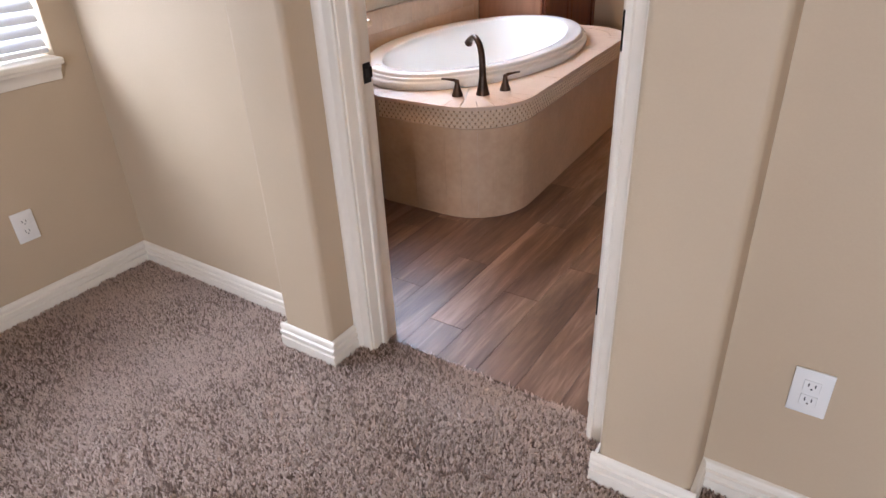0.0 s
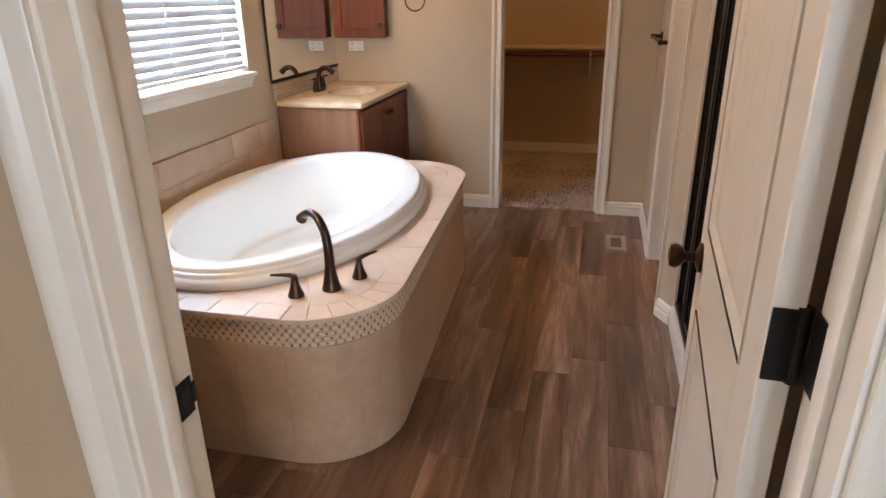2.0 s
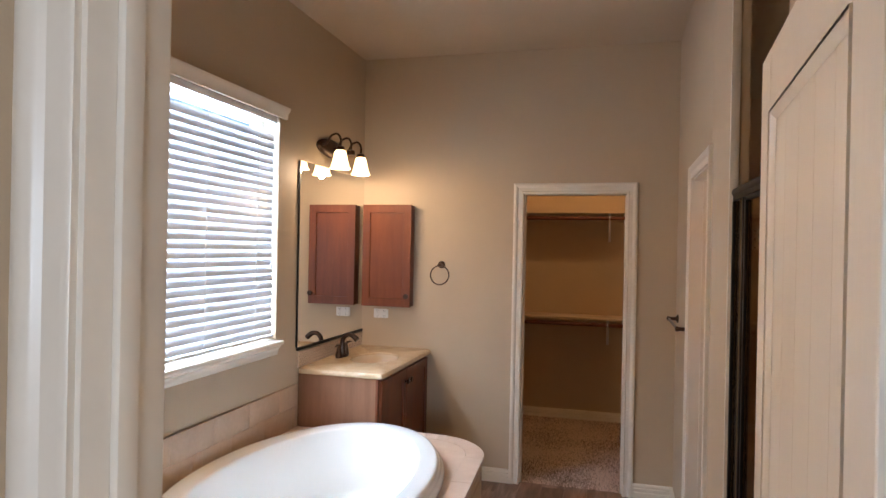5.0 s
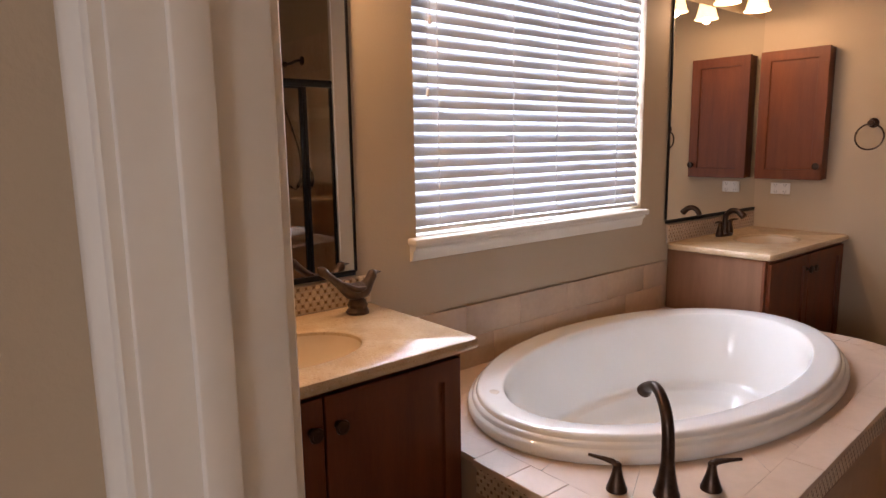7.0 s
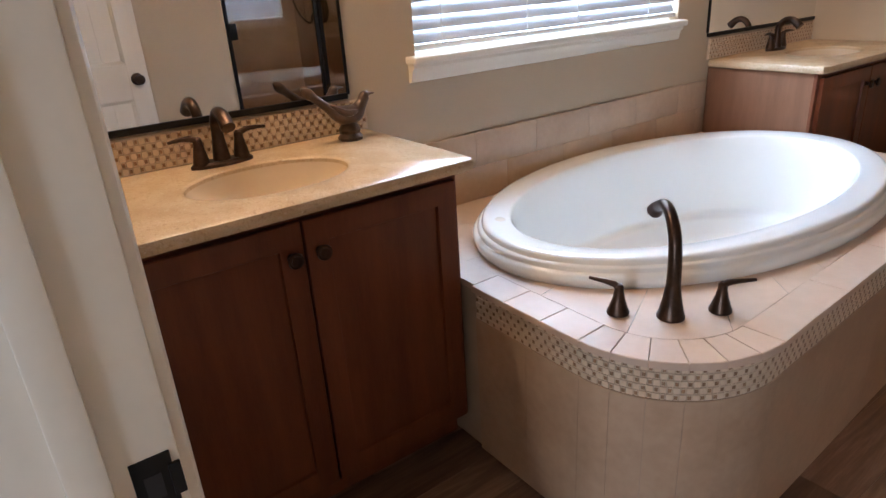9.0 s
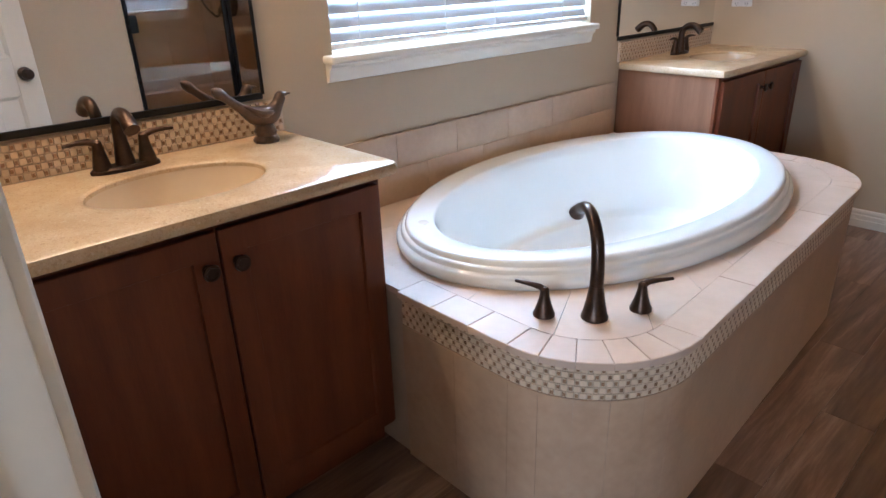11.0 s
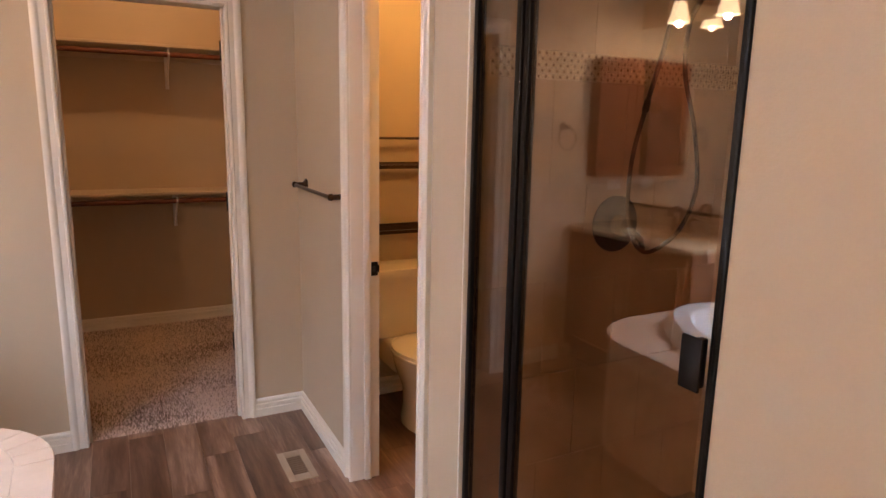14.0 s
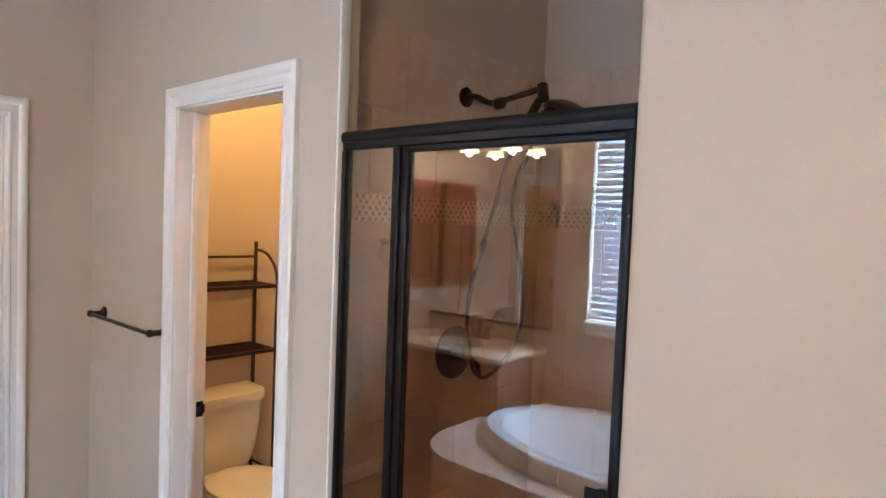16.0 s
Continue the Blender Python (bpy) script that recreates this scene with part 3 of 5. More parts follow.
tubset = thing("tub_platform", "beige tiled platform with rounded corners round the tub", "tub surround", (-2.55, 5.3, 0), kind="structure")
bm = bmesh.new()
core = platform_outline(-0.012)
core = [(XW, TY0 + 0.012)] + core + [(-2.657, 6.274), (XW, 6.274)]
lo = [bm.verts.new((x, y, 0)) for x, y in core]
hi = [bm.verts.new((x, y, TZ - 0.02)) for x, y in core]
for i in range(len(core) - 1):
    bm.faces.new((lo[i], lo[i + 1], hi[i + 1], hi[i]))
part("core", bm, GROUT, tubset)


def curved_tile(outline_at, s0, s1, z0, z1, proud=0.0, thick=0.012, n=4):
    bm = bmesh.new()
    loops = []
    for k in range(n + 1):
        p, nn = outline_at(s0 + (s1 - s0) * k / n)
        q = p + nn * proud
        r = q - nn * thick
        b = 0.0015
        loops.append([(r.x, r.y, z0), (q.x - nn.x * b, q.y - nn.y * b, z0), (q.x, q.y, z0 + b), (q.x, q.y, z1 - b), (q.x - nn.x * b, q.y - nn.y * b, z1), (r.x, r.y, z1)])
    return rings(bm, loops, True, True, True)


L_out, at_out = along(platform_outline())
MZ0, MZ1 = TZ - 0.105, TZ - 0.018
# face tiles: wide on the flats, narrow strips round the corners
cuts = [0.0, 0.20, 0.38]
bend0 = 0.38
while cuts[-1] < bend0 + TR0 * math.pi / 2 - 0.02:
    cuts.append(cuts[-1] + 0.081)
flat_end = bend0 + TR0 * math.pi / 2 + (TY1 - TY0 - TR0 - TR1)
while cuts[-1] < flat_end - 0.2:
    cuts.append(cuts[-1] + 0.333)
cuts[-1] = flat_end
while cuts[-1] < flat_end + TR1 * math.pi / 2 - 0.02:
    cuts.append(cuts[-1] + 0.082)
cuts.append(L_out - 0.001)
for a, b in zip(cuts, cuts[1:]):
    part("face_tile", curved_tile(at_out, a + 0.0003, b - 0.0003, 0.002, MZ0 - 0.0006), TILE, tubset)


def mosaic(place, length, z0, z1, parent, pitch=0.0275):
    """Basket-weave band: pale bricks with small dark squares between; place(s) gives point and normal."""
    verts, faces, mats = [], [], []

    def cell(s0, s1, a, b, h, mi):
        base = len(verts)
        for d, inset in ((0.0, 0.0), (h, 0.0012)):
            for s, z in ((s0 + inset, a + inset), (s1 - inset, a + inset), (s1 - inset, b - inset), (s0 + inset, b - inset)):
                p, nn = place(s)
                verts.append((p.x + nn.x * d, p.y + nn.y * d, z))
        for f in ((4, 5, 6, 7), (0, 1, 5, 4), (1, 2, 6, 5), (2, 3, 7, 6), (3, 0, 4, 7)):
            faces.append([base + i for i in f])
            mats.append(mi)

    rows = max(2, round((z1 - z0) / 0.0175))
    rh = (z1 - z0) / rows
    for r in range(rows):
        s = -pitch * (0.5 if r % 2 else 0.0)
        while s < length:
            a, b = max(s + 0.0003, 0), min(s + pitch * 0.62 - 0.0003, length)
            if b - a > 0.004:
                cell(a, b, z0 + r * rh + 0.0004, z0 + (r + 1) * rh - 0.0004, 0.004, 0)
            a, b = max(s + pitch * 0.62 + 0.0006, 0), min(s + pitch - 0.0006, length)
            if b - a > 0.003:
                cell(a, b, z0 + r * rh + 0.0034, z0 + (r + 1) * rh - 0.0034, 0.0046, 1)
                cell(a - 0.0004, b + 0.0004, z0 + r * rh + 0.0004, z0 + (r + 1) * rh - 0.0004, 0.0036, 0)
            s += pitch
    me = bpy.data.meshes.new("mosaic_band")
    me.from_pydata(verts, [], faces)
    me.materials.append(MOSAIC_PALE)
    me.materials.append(MOSAIC_DARK)
    me.polygons.foreach_set("material_index", mats)
    ob = new("mosaic_band", me)
    if parent:
        ob.parent = parent
        ob.matrix_parent_inverse = Matrix.Translation(-offset_of(parent))
    return tagged(ob, "small beige and brown basket-weave mosaic", kind="stuff")


part("mosaic_backing", curved_tile(at_out, 0.0, L_out - 0.001, MZ0, MZ1, -0.0052, 0.006, 60), MOSAIC_GROUT, tubset)
L_in, at_in = along(platform_outline(-0.005))
mosaic(at_in, L_in - 0.001, MZ0, MZ1, tubset)

# deck: edge tiles, then field tiles up to the oval
def ellipse(k, z=0, a=TA, b=TB, n=96):
    t = 2 * math.pi * k / n
    return Vector((TCX + b * math.cos(t), TCY + a * math.sin(t), z))


def slab(poly, z0, z1, b=0.002):
    bm = bmesh.new()
    c = sum((Vector((x, y, 0)) for x, y in poly), Vector()) / len(poly)
    small = [tuple((Vector((x, y, 0)) + (c - Vector((x, y, 0))).normalized() * b)[:2]) for x, y in poly]
    return rings(bm, [[(x, y, z0) for x, y in poly], [(x, y, z1 - b) for x, y in poly], [(x, y, z1) for x, y in small]], True, True, True)


L_edge, at_edge = along(platform_outline(0.012))
edge_cuts = [0.0, 0.13, 0.26] + [c for c in cuts if c >= 0.38]
for c0, c1 in zip(edge_cuts, edge_cuts[1:]):
    s0, s1 = L_edge * c0 / edge_cuts[-1] + 0.0005, L_edge * c1 / edge_cuts[-1] - 0.0005
    outer = [at_edge(s0 + (s1 - s0) * k / 5) for k in range(6)]
    poly = [(p.x, p.y) for p, nn in outer] + [((p - nn * 0.098).x, (p - nn * 0.098).y) for p, nn in outer[::-1]]
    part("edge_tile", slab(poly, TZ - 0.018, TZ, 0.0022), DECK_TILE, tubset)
ring_out = [(XW + 0.001, TY0 + 0.0868)] + platform_outline(-0.0868) + [(-2.658, 6.276), (XW + 0.001, 6.276)]


def out_to(ang):
    """Where a ray from the tub's centre leaves the field of the deck."""
    d, best = Vector((math.cos(ang), math.sin(ang))), None
    for (x0, y0), (x1, y1) in zip(ring_out, ring_out[1:] + ring_out[:1]):
        e, w = Vector((x1 - x0, y1 - y0)), Vector((x0 - TCX, y0 - TCY))
        den = d.x * e.y - d.y * e.x
        if abs(den) > 1e-12:
            r, u = (w.x * e.y - w.y * e.x) / den, (w.x * d.y - w.y * d.x) / den
            if r > 0 and -1e-6 <= u <= 1 + 1e-6:
                best = r if best is None else min(best, r)
    return (TCX + d.x * best, TCY + d.y * best)


corner_angles = [math.atan2(y - TCY, x - TCX) % (2 * math.pi) for x, y in (ring_out[0], ring_out[-1])]
joint_angles = [radians(a) for a in (8, 33, 58, 78, 97, 118, 143, 168, 194, 219, 243, 262, 281, 296, 309, 321, 335, 352)]
for a0, a1 in zip(joint_angles, joint_angles[1:] + [joint_angles[0] + 2 * math.pi]):
    steps = sorted([a0 + 0.0006] + [a0 + (a1 - a0) * k / 8 for k in range(1, 8)] + [a1 - 0.0006] + [c for c in corner_angles if a0 < c < a1])
    outer, inner = [], []
    for t in steps:
        outer.append(out_to(t))
        k = 1 / math.sqrt((math.cos(t) / (TB - 0.05)) ** 2 + (math.sin(t) / (TA - 0.05)) ** 2)
        inner.append((TCX + k * math.cos(t), TCY + k * math.sin(t)))
    bm = bmesh.new()
    rings(bm, [[(x, y, TZ - 0.018) for x, y in outer], [(x, y, TZ - 0.001) for x, y in outer], [(x, y, TZ - 0.001) for x, y in inner], [(x, y, TZ - 0.018) for x, y in inner]], False)
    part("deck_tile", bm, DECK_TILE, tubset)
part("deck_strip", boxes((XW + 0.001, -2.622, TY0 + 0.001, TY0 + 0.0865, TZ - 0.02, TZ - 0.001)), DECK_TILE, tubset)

tub = thing("bathtub", "large white oval drop-in tub with a stepped rim", "bathtub", (TCX, TCY, TZ))
prof = [(-0.010, TZ - 0.004), (-0.004, TZ + 0.004), (0.0, TZ + 0.016), (-0.001, TZ + 0.028), (-0.006, TZ + 0.036), (-0.014, TZ + 0.039), (-0.016, TZ + 0.041), (-0.017, TZ + 0.049), (-0.023, TZ + 0.055), (-0.029, TZ + 0.056), (-0.031, TZ + 0.059),
        (-0.032, TZ + 0.066), (-0.038, TZ + 0.072), (-0.048, TZ + 0.074), (-0.118, TZ + 0.068), (-0.124, TZ + 0.065), (-0.128, TZ + 0.058), (-0.136, TZ + 0.02), (-0.150, TZ - 0.10), (-0.172, TZ - 0.235), (-0.178, TZ - 0.252), (-0.190, TZ - 0.262),
        (-0.202, TZ - 0.266), (-0.212, TZ - 0.274), (-0.235, TZ - 0.318), (-0.262, TZ - 0.340), (-0.33, TZ - 0.35)]
bm = bmesh.new()
rings(bm, [[ellipse(k, z, TA + d - (0.9 * max(0, -(d + 0.13)) if d < -0.13 else 0), TB + d) for k in range(96)] for d, z in prof], True, False, True)
part("shell", bm, TUB, tub)
bm = bmesh.new()
pp = ellipse(66, TZ + 0.069, TA - 0.085, TB - 0.085)
lathe(bm, [(0.020, 0), (0.020, 0.002), (0.014, 0.003)], pp, seg=20)
part("rim_button", bm, PORCELAIN, tub, "small oval air control on the rim")
bm = bmesh.new()
lathe(bm, [(0.032, 0), (0.030, 0.004), (0.018, 0.006)], (TCX + 0.03, TCY - 0.36, TZ - 0.359), seg=20)
part("drain", bm, BRONZE, tub)

# tub filler
def lever(bm, base, direction):
    b, d = Vector(base), Vector(direction).normalized()
    lathe(bm, [(0.027, 0), (0.027, 0.006), (0.024, 0.012), (0.015, 0.040), (0.011, 0.060), (0.011, 0.070), (0.006, 0.076)], b, seg=18)
    tube(bm, [b + Vector((0, 0, 0.066)), b + d * 0.012 + Vector((0, 0, 0.074)), b + d * 0.035 + Vector((0, 0, 0.077)), b + d * 0.075 + Vector((0, 0, 0.079))], [0.009, 0.008, 0.006, 0.004], 10)
    return bm


FB = Vector((-2.163, 4.597, TZ))
fd = Vector((-0.72, 0.55, 0)).normalized()
filler = thing("tub_filler", "oil-rubbed bronze gooseneck tub faucet on the tiled deck", "faucet", FB)
bm = bmesh.new()
lathe(bm, [(0.033, 0), (0.033, 0.006), (0.030, 0.012), (0.022, 0.05), (0.017, 0.085)], FB, seg=20)
goose = smooth_path([FB + Vector((0, 0, 0.07)), FB + Vector((0, 0, 0.14)) + fd * 0.002, FB + Vector((0, 0, 0.20)) + fd * 0.018, FB + Vector((0, 0, 0.236)) + fd * 0.055, FB + Vector((0, 0, 0.245)) + fd * 0.10, FB + Vector((0, 0, 0.226)) + fd * 0.15, FB + Vector((0, 0, 0.205)) + fd * 0.175])
tube(bm, goose, [0.017 - 0.003 * min(1, i / 20) + 0.006 * max(0, (i - 30) / 6) for i in range(len(goose))], 14)
part("spout", bm, BRONZE, filler)
HL, HR = Vector((-2.259, 4.524, TZ)), Vector((-2.103, 4.706, TZ))
part("lever_handle", lever(bmesh.new(), HL, (-0.93, -0.35, 0)), BRONZE, filler)
part("lever_handle", lever(bmesh.new(), HR, (0.62, 0.78, 0)), BRONZE, filler)

# wall tile above the deck
strip = solo("tile_strip", boxes((XW, XW + 0.0100, TY0 + 0.01, 6.268, TZ, 0.811)), STRIP_TILE, "beige tile strip above the tub deck", "wall tile", "structure")
for r, (z0, z1) in enumerate(((TZ + 0.001, 0.684), (0.6845, 0.812))):
    y = TY0 + 0.012 - (0.15 if r else 0)
    while y < 6.268:
        a, b = max(y, TY0 + 0.012), min(y + 0.305, 6.268 - 0.001)
        if b - a > 0.02:
            part("tile", boxes((XW + 0.0101, XW + 0.012, a + 0.0005, b - 0.0005, z0, z1 - 0.0005), bevel=0.0006), STRIP_TILE, strip)
        y += 0.305


# ---- vanities ----
def knob(bm, p, d):
    return lathe(bm, [(0.011, 0), (0.011, 0.003), (0.006, 0.005), (0.006, 0.014), (0.017, 0.019), (0.019, 0.024), (0.018, 0.028), (0.013, 0.030), (0.012, 0.0285), (0.003, 0.029)], p, d, 20)


def shaker(bm, x, y0, y1, z0, z1, rail=0.058, t=0.02):
    """A shaker door whose face looks along +x."""
    def rect(xx, d):
        return [(xx, y0 + d, z0 + d), (xx, y1 - d, z0 + d), (xx, y1 - d, z1 - d), (xx, y0 + d, z1 - d)]
    return rings(bm, [rect(x, 0), rect(x + t - 0.002, 0), rect(x + t, 0.002), rect(x + t, rail - 0.001), rect(x + t - 0.002, rail), rect(x + t - 0.010, rail + 0.001)], True, True, True)


def bowl_top(bm, x0, x1, y0, y1, z, cx, cy, a, b, t=0.035):
    """Counter with a cast oval basin: rectangle to oval to bowl, with a rounded front edge."""
    n = 144

    def rect(k, d=0.0, zz=z):
        ang = 2 * math.pi * k / n
        c, s = math.cos(ang), math.sin(ang)
        hx0, hx1, hy0, hy1 = x0 + 0 - cx, x1 - d - cx, y0 + d - cy, y1 - d - cy
        f = min((hx1 / c if c > 1e-9 else hx0 / c if c < -1e-9 else 1e9), (hy1 / s if s > 1e-9 else hy0 / s if s < -1e-9 else 1e9))
        px, py, r = c * f, s * f, 0.022
        for sy, hy in ((1, hy1), (-1, hy0)):
            if px > hx1 - r and sy * py > sy * hy - r:
                v = Vector((px - hx1 + r, py - hy + sy * r)).normalized() * r
                px, py = hx1 - r + v.x, hy - sy * r + v.y
        return (cx + px, cy + py, zz)

    def oval(k, f, zz):
        ang = 2 * math.pi * k / n
        return (cx + a * f * math.cos(ang), cy + b * f * math.sin(ang), zz)
    loops = [[rect(k, 0.012, z - t) for k in range(n)], [rect(k, 0.003, z - t + 0.004) for k in range(n)], [rect(k, 0, z - t * 0.6) for k in range(n)], [rect(k, 0.0, z - t * 0.4) for k in range(n)], [rect(k, 0.004, z - 0.004) for k in range(n)], [rect(k, 0.012, z) for k in range(n)]]
    for f, zz in ((1.06, z), (1.02, z - 0.0008), (1.0, z - 0.004), (0.995, z - 0.013)):
        loops.append([oval(k, f, zz) for k in range(n)])
    rings(bm, loops, True, False, False)
    bowl = bmesh.new()
    depths = ((0.999, z - 0.012), (0.985, z - 0.022), (0.93, z - 0.055), (0.78, z - 0.105), (0.50, z - 0.132), (0.12, z - 0.138))
    rings(bowl, [[oval(k, f, zz) for k in range(n)] for f, zz in depths], True, False, True)
    return bowl


def vanity(label, y0, y1, side_open, z=0.905, depth=0.555):
    """Cabinet unit against the window wall."""
    v = thing("vanity_cabinet", label, "vanity", (XW + depth / 2, (y0 + y1) / 2, 0), "bath vanities")
    xf = XW + depth - 0.045
    ya, yb = y0 + 0.02, y1 - 0.002
    part("carcass", boxes((XW + 0.002, xf, ya, ya + 0.016, 0.10, z - 0.036), (XW + 0.002, xf, yb - 0.016, yb, 0.10, z - 0.036), (XW + 0.002, xf, ya + 0.016, yb - 0.016, 0.10, 0.116), (xf - 0.018, xf, ya + 0.016, yb - 0.016, 0.116, z - 0.036),
                          (XW + 0.002, xf - 0.06, ya, yb, 0.001, 0.0995)), CABINET, v)
    if side_open == "near":
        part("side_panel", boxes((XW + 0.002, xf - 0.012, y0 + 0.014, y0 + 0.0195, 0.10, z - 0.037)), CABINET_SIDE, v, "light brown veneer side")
        part("face_stile", boxes((xf - 0.0115, xf + 0.003, y0 + 0.012, y0 + 0.05, 0.10, z - 0.037), bevel=0.001), CABINET, v)
    mid = (y0 + y1) / 2
    for k, (a, b) in enumerate(((y0 + 0.035, mid - 0.003), (mid + 0.003, y1 - 0.02))):
        d = part("door", shaker(bmesh.new(), xf + 0.001, a, b, 0.115, z - 0.055), CABINET, v)
        ky = (b - 0.032) if k == 0 else (a + 0.032)
        part("knob", knob(bmesh.new(), (xf + 0.021, ky, z - 0.132), (1, 0, 0)), BRONZE, d, "dark bronze round knob")
    return v


def counter(label, y0, y1, z=0.905, depth=0.56):
    t = thing("countertop", label, "countertop", (XW + depth / 2, (y0 + y1) / 2, z), "vanity tops")
    cy = (y0 + y1) / 2
    bm = bmesh.new()
    bowl = bowl_top(bm, XW + 0.001, XW + depth, y0, y1, z, XW + 0.305, cy + 0.01, 0.150, 0.205)
    part("slab", bm, COUNTER, t)
    part("basin", bowl, BASIN, t, "smooth cream oval basin")
    bm = bmesh.new()
    lathe(bm, [(0.022, 0), (0.020, 0.003), (0.010, 0.004)], (XW + 0.305, cy + 0.01, z - 0.138), seg=16)
    part("drain", bm, BRONZE, t)
    part("splash_back", boxes((XW + 0.001, XW + 0.008, y0 + 0.002, y1 - 0.002, z, 1.000)), MOSAIC_GROUT, t)
    mosaic(lambda s: (Vector((XW + 0.008, y0 + 0.004 + s, 0)), Vector((1, 0, 0))), y1 - y0 - 0.008, z + 0.002, 0.9985, t)
    return t


V1, V2 = (3.470, 4.405), (6.272, 7.262)
vanity("dark cherry wood vanity cabinet with two shaker doors", V1[0], V1[1] - 0.036, "far")
vanity("dark cherry wood vanity cabinet in the corner by the tub", V2[0] + 0.008, V2[1], "near")
counter("cream cultured stone vanity top with oval basin", *V1, depth=0.562)
counter("cream cultured stone vanity top in the corner", *V2, depth=0.552)


def wall_mirror(label, y0, y1, z0, z1):
    m = thing("wall_mirror", label, "mirror", (XW, (y0 + y1) / 2, z0), "vanity mirrors")
    part("glass", boxes((XW + 0.001, XW + 0.007, y0 + 0.004, y1, z0 + 0.006, z1)), MIRROR, m)
    part("bottom_channel", boxes((XW + 0.001, XW + 0.014, y0, y1, z0 - 0.012, z0 + 0.0055), bevel=0.001), BLACK, m)
    return m


m1 = wall_mirror("large frameless mirror above the vanity", V1[0] + 0.005, 4.342, 1.020, 2.143)
part("edge_strip", boxes((XW + 0.001, XW + 0.010, 4.3425, 4.351, 1.020, 2.143)), BLACK, m1)
m2 = wall_mirror("large frameless mirror in the corner above the vanity", 6.258, YC - 0.004, 1.020, 2.143)
part("edge_strip", boxes((XW + 0.001, XW + 0.010, 6.251, 6.2605, 1.028, 2.143)), BLACK, m2)


def basin_faucet(cy, z=0.905):
    f = thing("basin_faucet", "oil-rubbed bronze two-handle basin faucet", "faucet", (XW + 0.09, cy, z), "basin faucets")
    x = XW + 0.085
    bm = bmesh.new()
    rings(bm, [[(x + a * math.cos(t), cy + b * math.sin(t), z + h) for t in [2 * math.pi * k / 24 for k in range(24)]] for a, b, h in ((0.030, 0.085, 0), (0.030, 0.085, 0.008), (0.024, 0.078, 0.014))], True, True, True)
    part("base_plate", bm, BRONZE, f)
    bm = bmesh.new()
    lathe(bm, [(0.024, 0.012), (0.022, 0.03), (0.016, 0.075), (0.015, 0.09)], (x, cy, z), seg=18)
    p = smooth_path([(x, cy, z + 0.08), (x + 0.004, cy, z + 0.115), (x + 0.032, cy, z + 0.142), (x + 0.070, cy, z + 0.140), (x + 0.105, cy, z + 0.112)])
    tube(bm, p, [0.015 + 0.004 * max(0, (i - 14) / 10) for i in range(len(p))], 12)
    part("spout", bm, BRONZE, f)
    for s in (-1, 1):
        bm = bmesh.new()
        lathe(bm, [(0.023, 0.010), (0.020, 0.025), (0.013, 0.060), (0.011, 0.078), (0.005, 0.084)], (x, cy + s * 0.055, z), seg=16)
        tube(bm, [(x, cy + s * 0.055, z + 0.074), (x, cy + s * 0.075, z + 0.082), (x + 0.004, cy + s * 0.100, z + 0.084), (x + 0.008, cy + s * 0.130, z + 0.082)], [0.009, 0.008, 0.006, 0.004], 10)
        part("lever_handle", bm, BRONZE, f)
    return f


basin_faucet(3.905)
basin_faucet(6.745)

# bird statue on the near vanity top
bm = bmesh.new()
bx, by, bz = -3.085, 4.288, 0.905
lathe(bm, [(0.036, 0), (0.038, 0.008), (0.030, 0.020), (0.033, 0.030), (0.027, 0.042), (0.016, 0.058)], (bx, by, bz), seg=9)
body = smooth_path([(bx, by + dy, bz + dz) for dy, dz in ((-0.138, 0.166), (-0.105, 0.138), (-0.075, 0.112), (-0.048, 0.090), (-0.015, 0.074), (0.022, 0.076), (0.046, 0.098), (0.060, 0.119), (0.072, 0.124), (0.093, 0.124))], 4)
girth = [0.004, 0.013, 0.017, 0.016, 0.013, 0.013, 0.013, 0.013, 0.014, 0.014, 0.015, 0.017, 0.020, 0.023, 0.026, 0.028, 0.030, 0.031, 0.031, 0.030, 0.029, 0.026, 0.023, 0.020, 0.018, 0.017, 0.017, 0.017, 0.017, 0.016, 0.014, 0.011, 0.008, 0.006, 0.004, 0.003, 0.002]
tube(bm, body, girth[:len(body)], 12, squash=0.95)
for s in (-1, 1):
    tube(bm, smooth_path([(bx + s * 0.027, by + 0.018, bz + 0.085), (bx + s * 0.031, by - 0.02, bz + 0.085), (bx + s * 0.020, by - 0.065, bz + 0.112)], 4), [0.004, 0.008, 0.010, 0.011, 0.011, 0.010, 0.008, 0.005, 0.002], 8)
solo("bird_statue", bm, STATUE, "small dark metal songbird statue on a rock base", "statue")


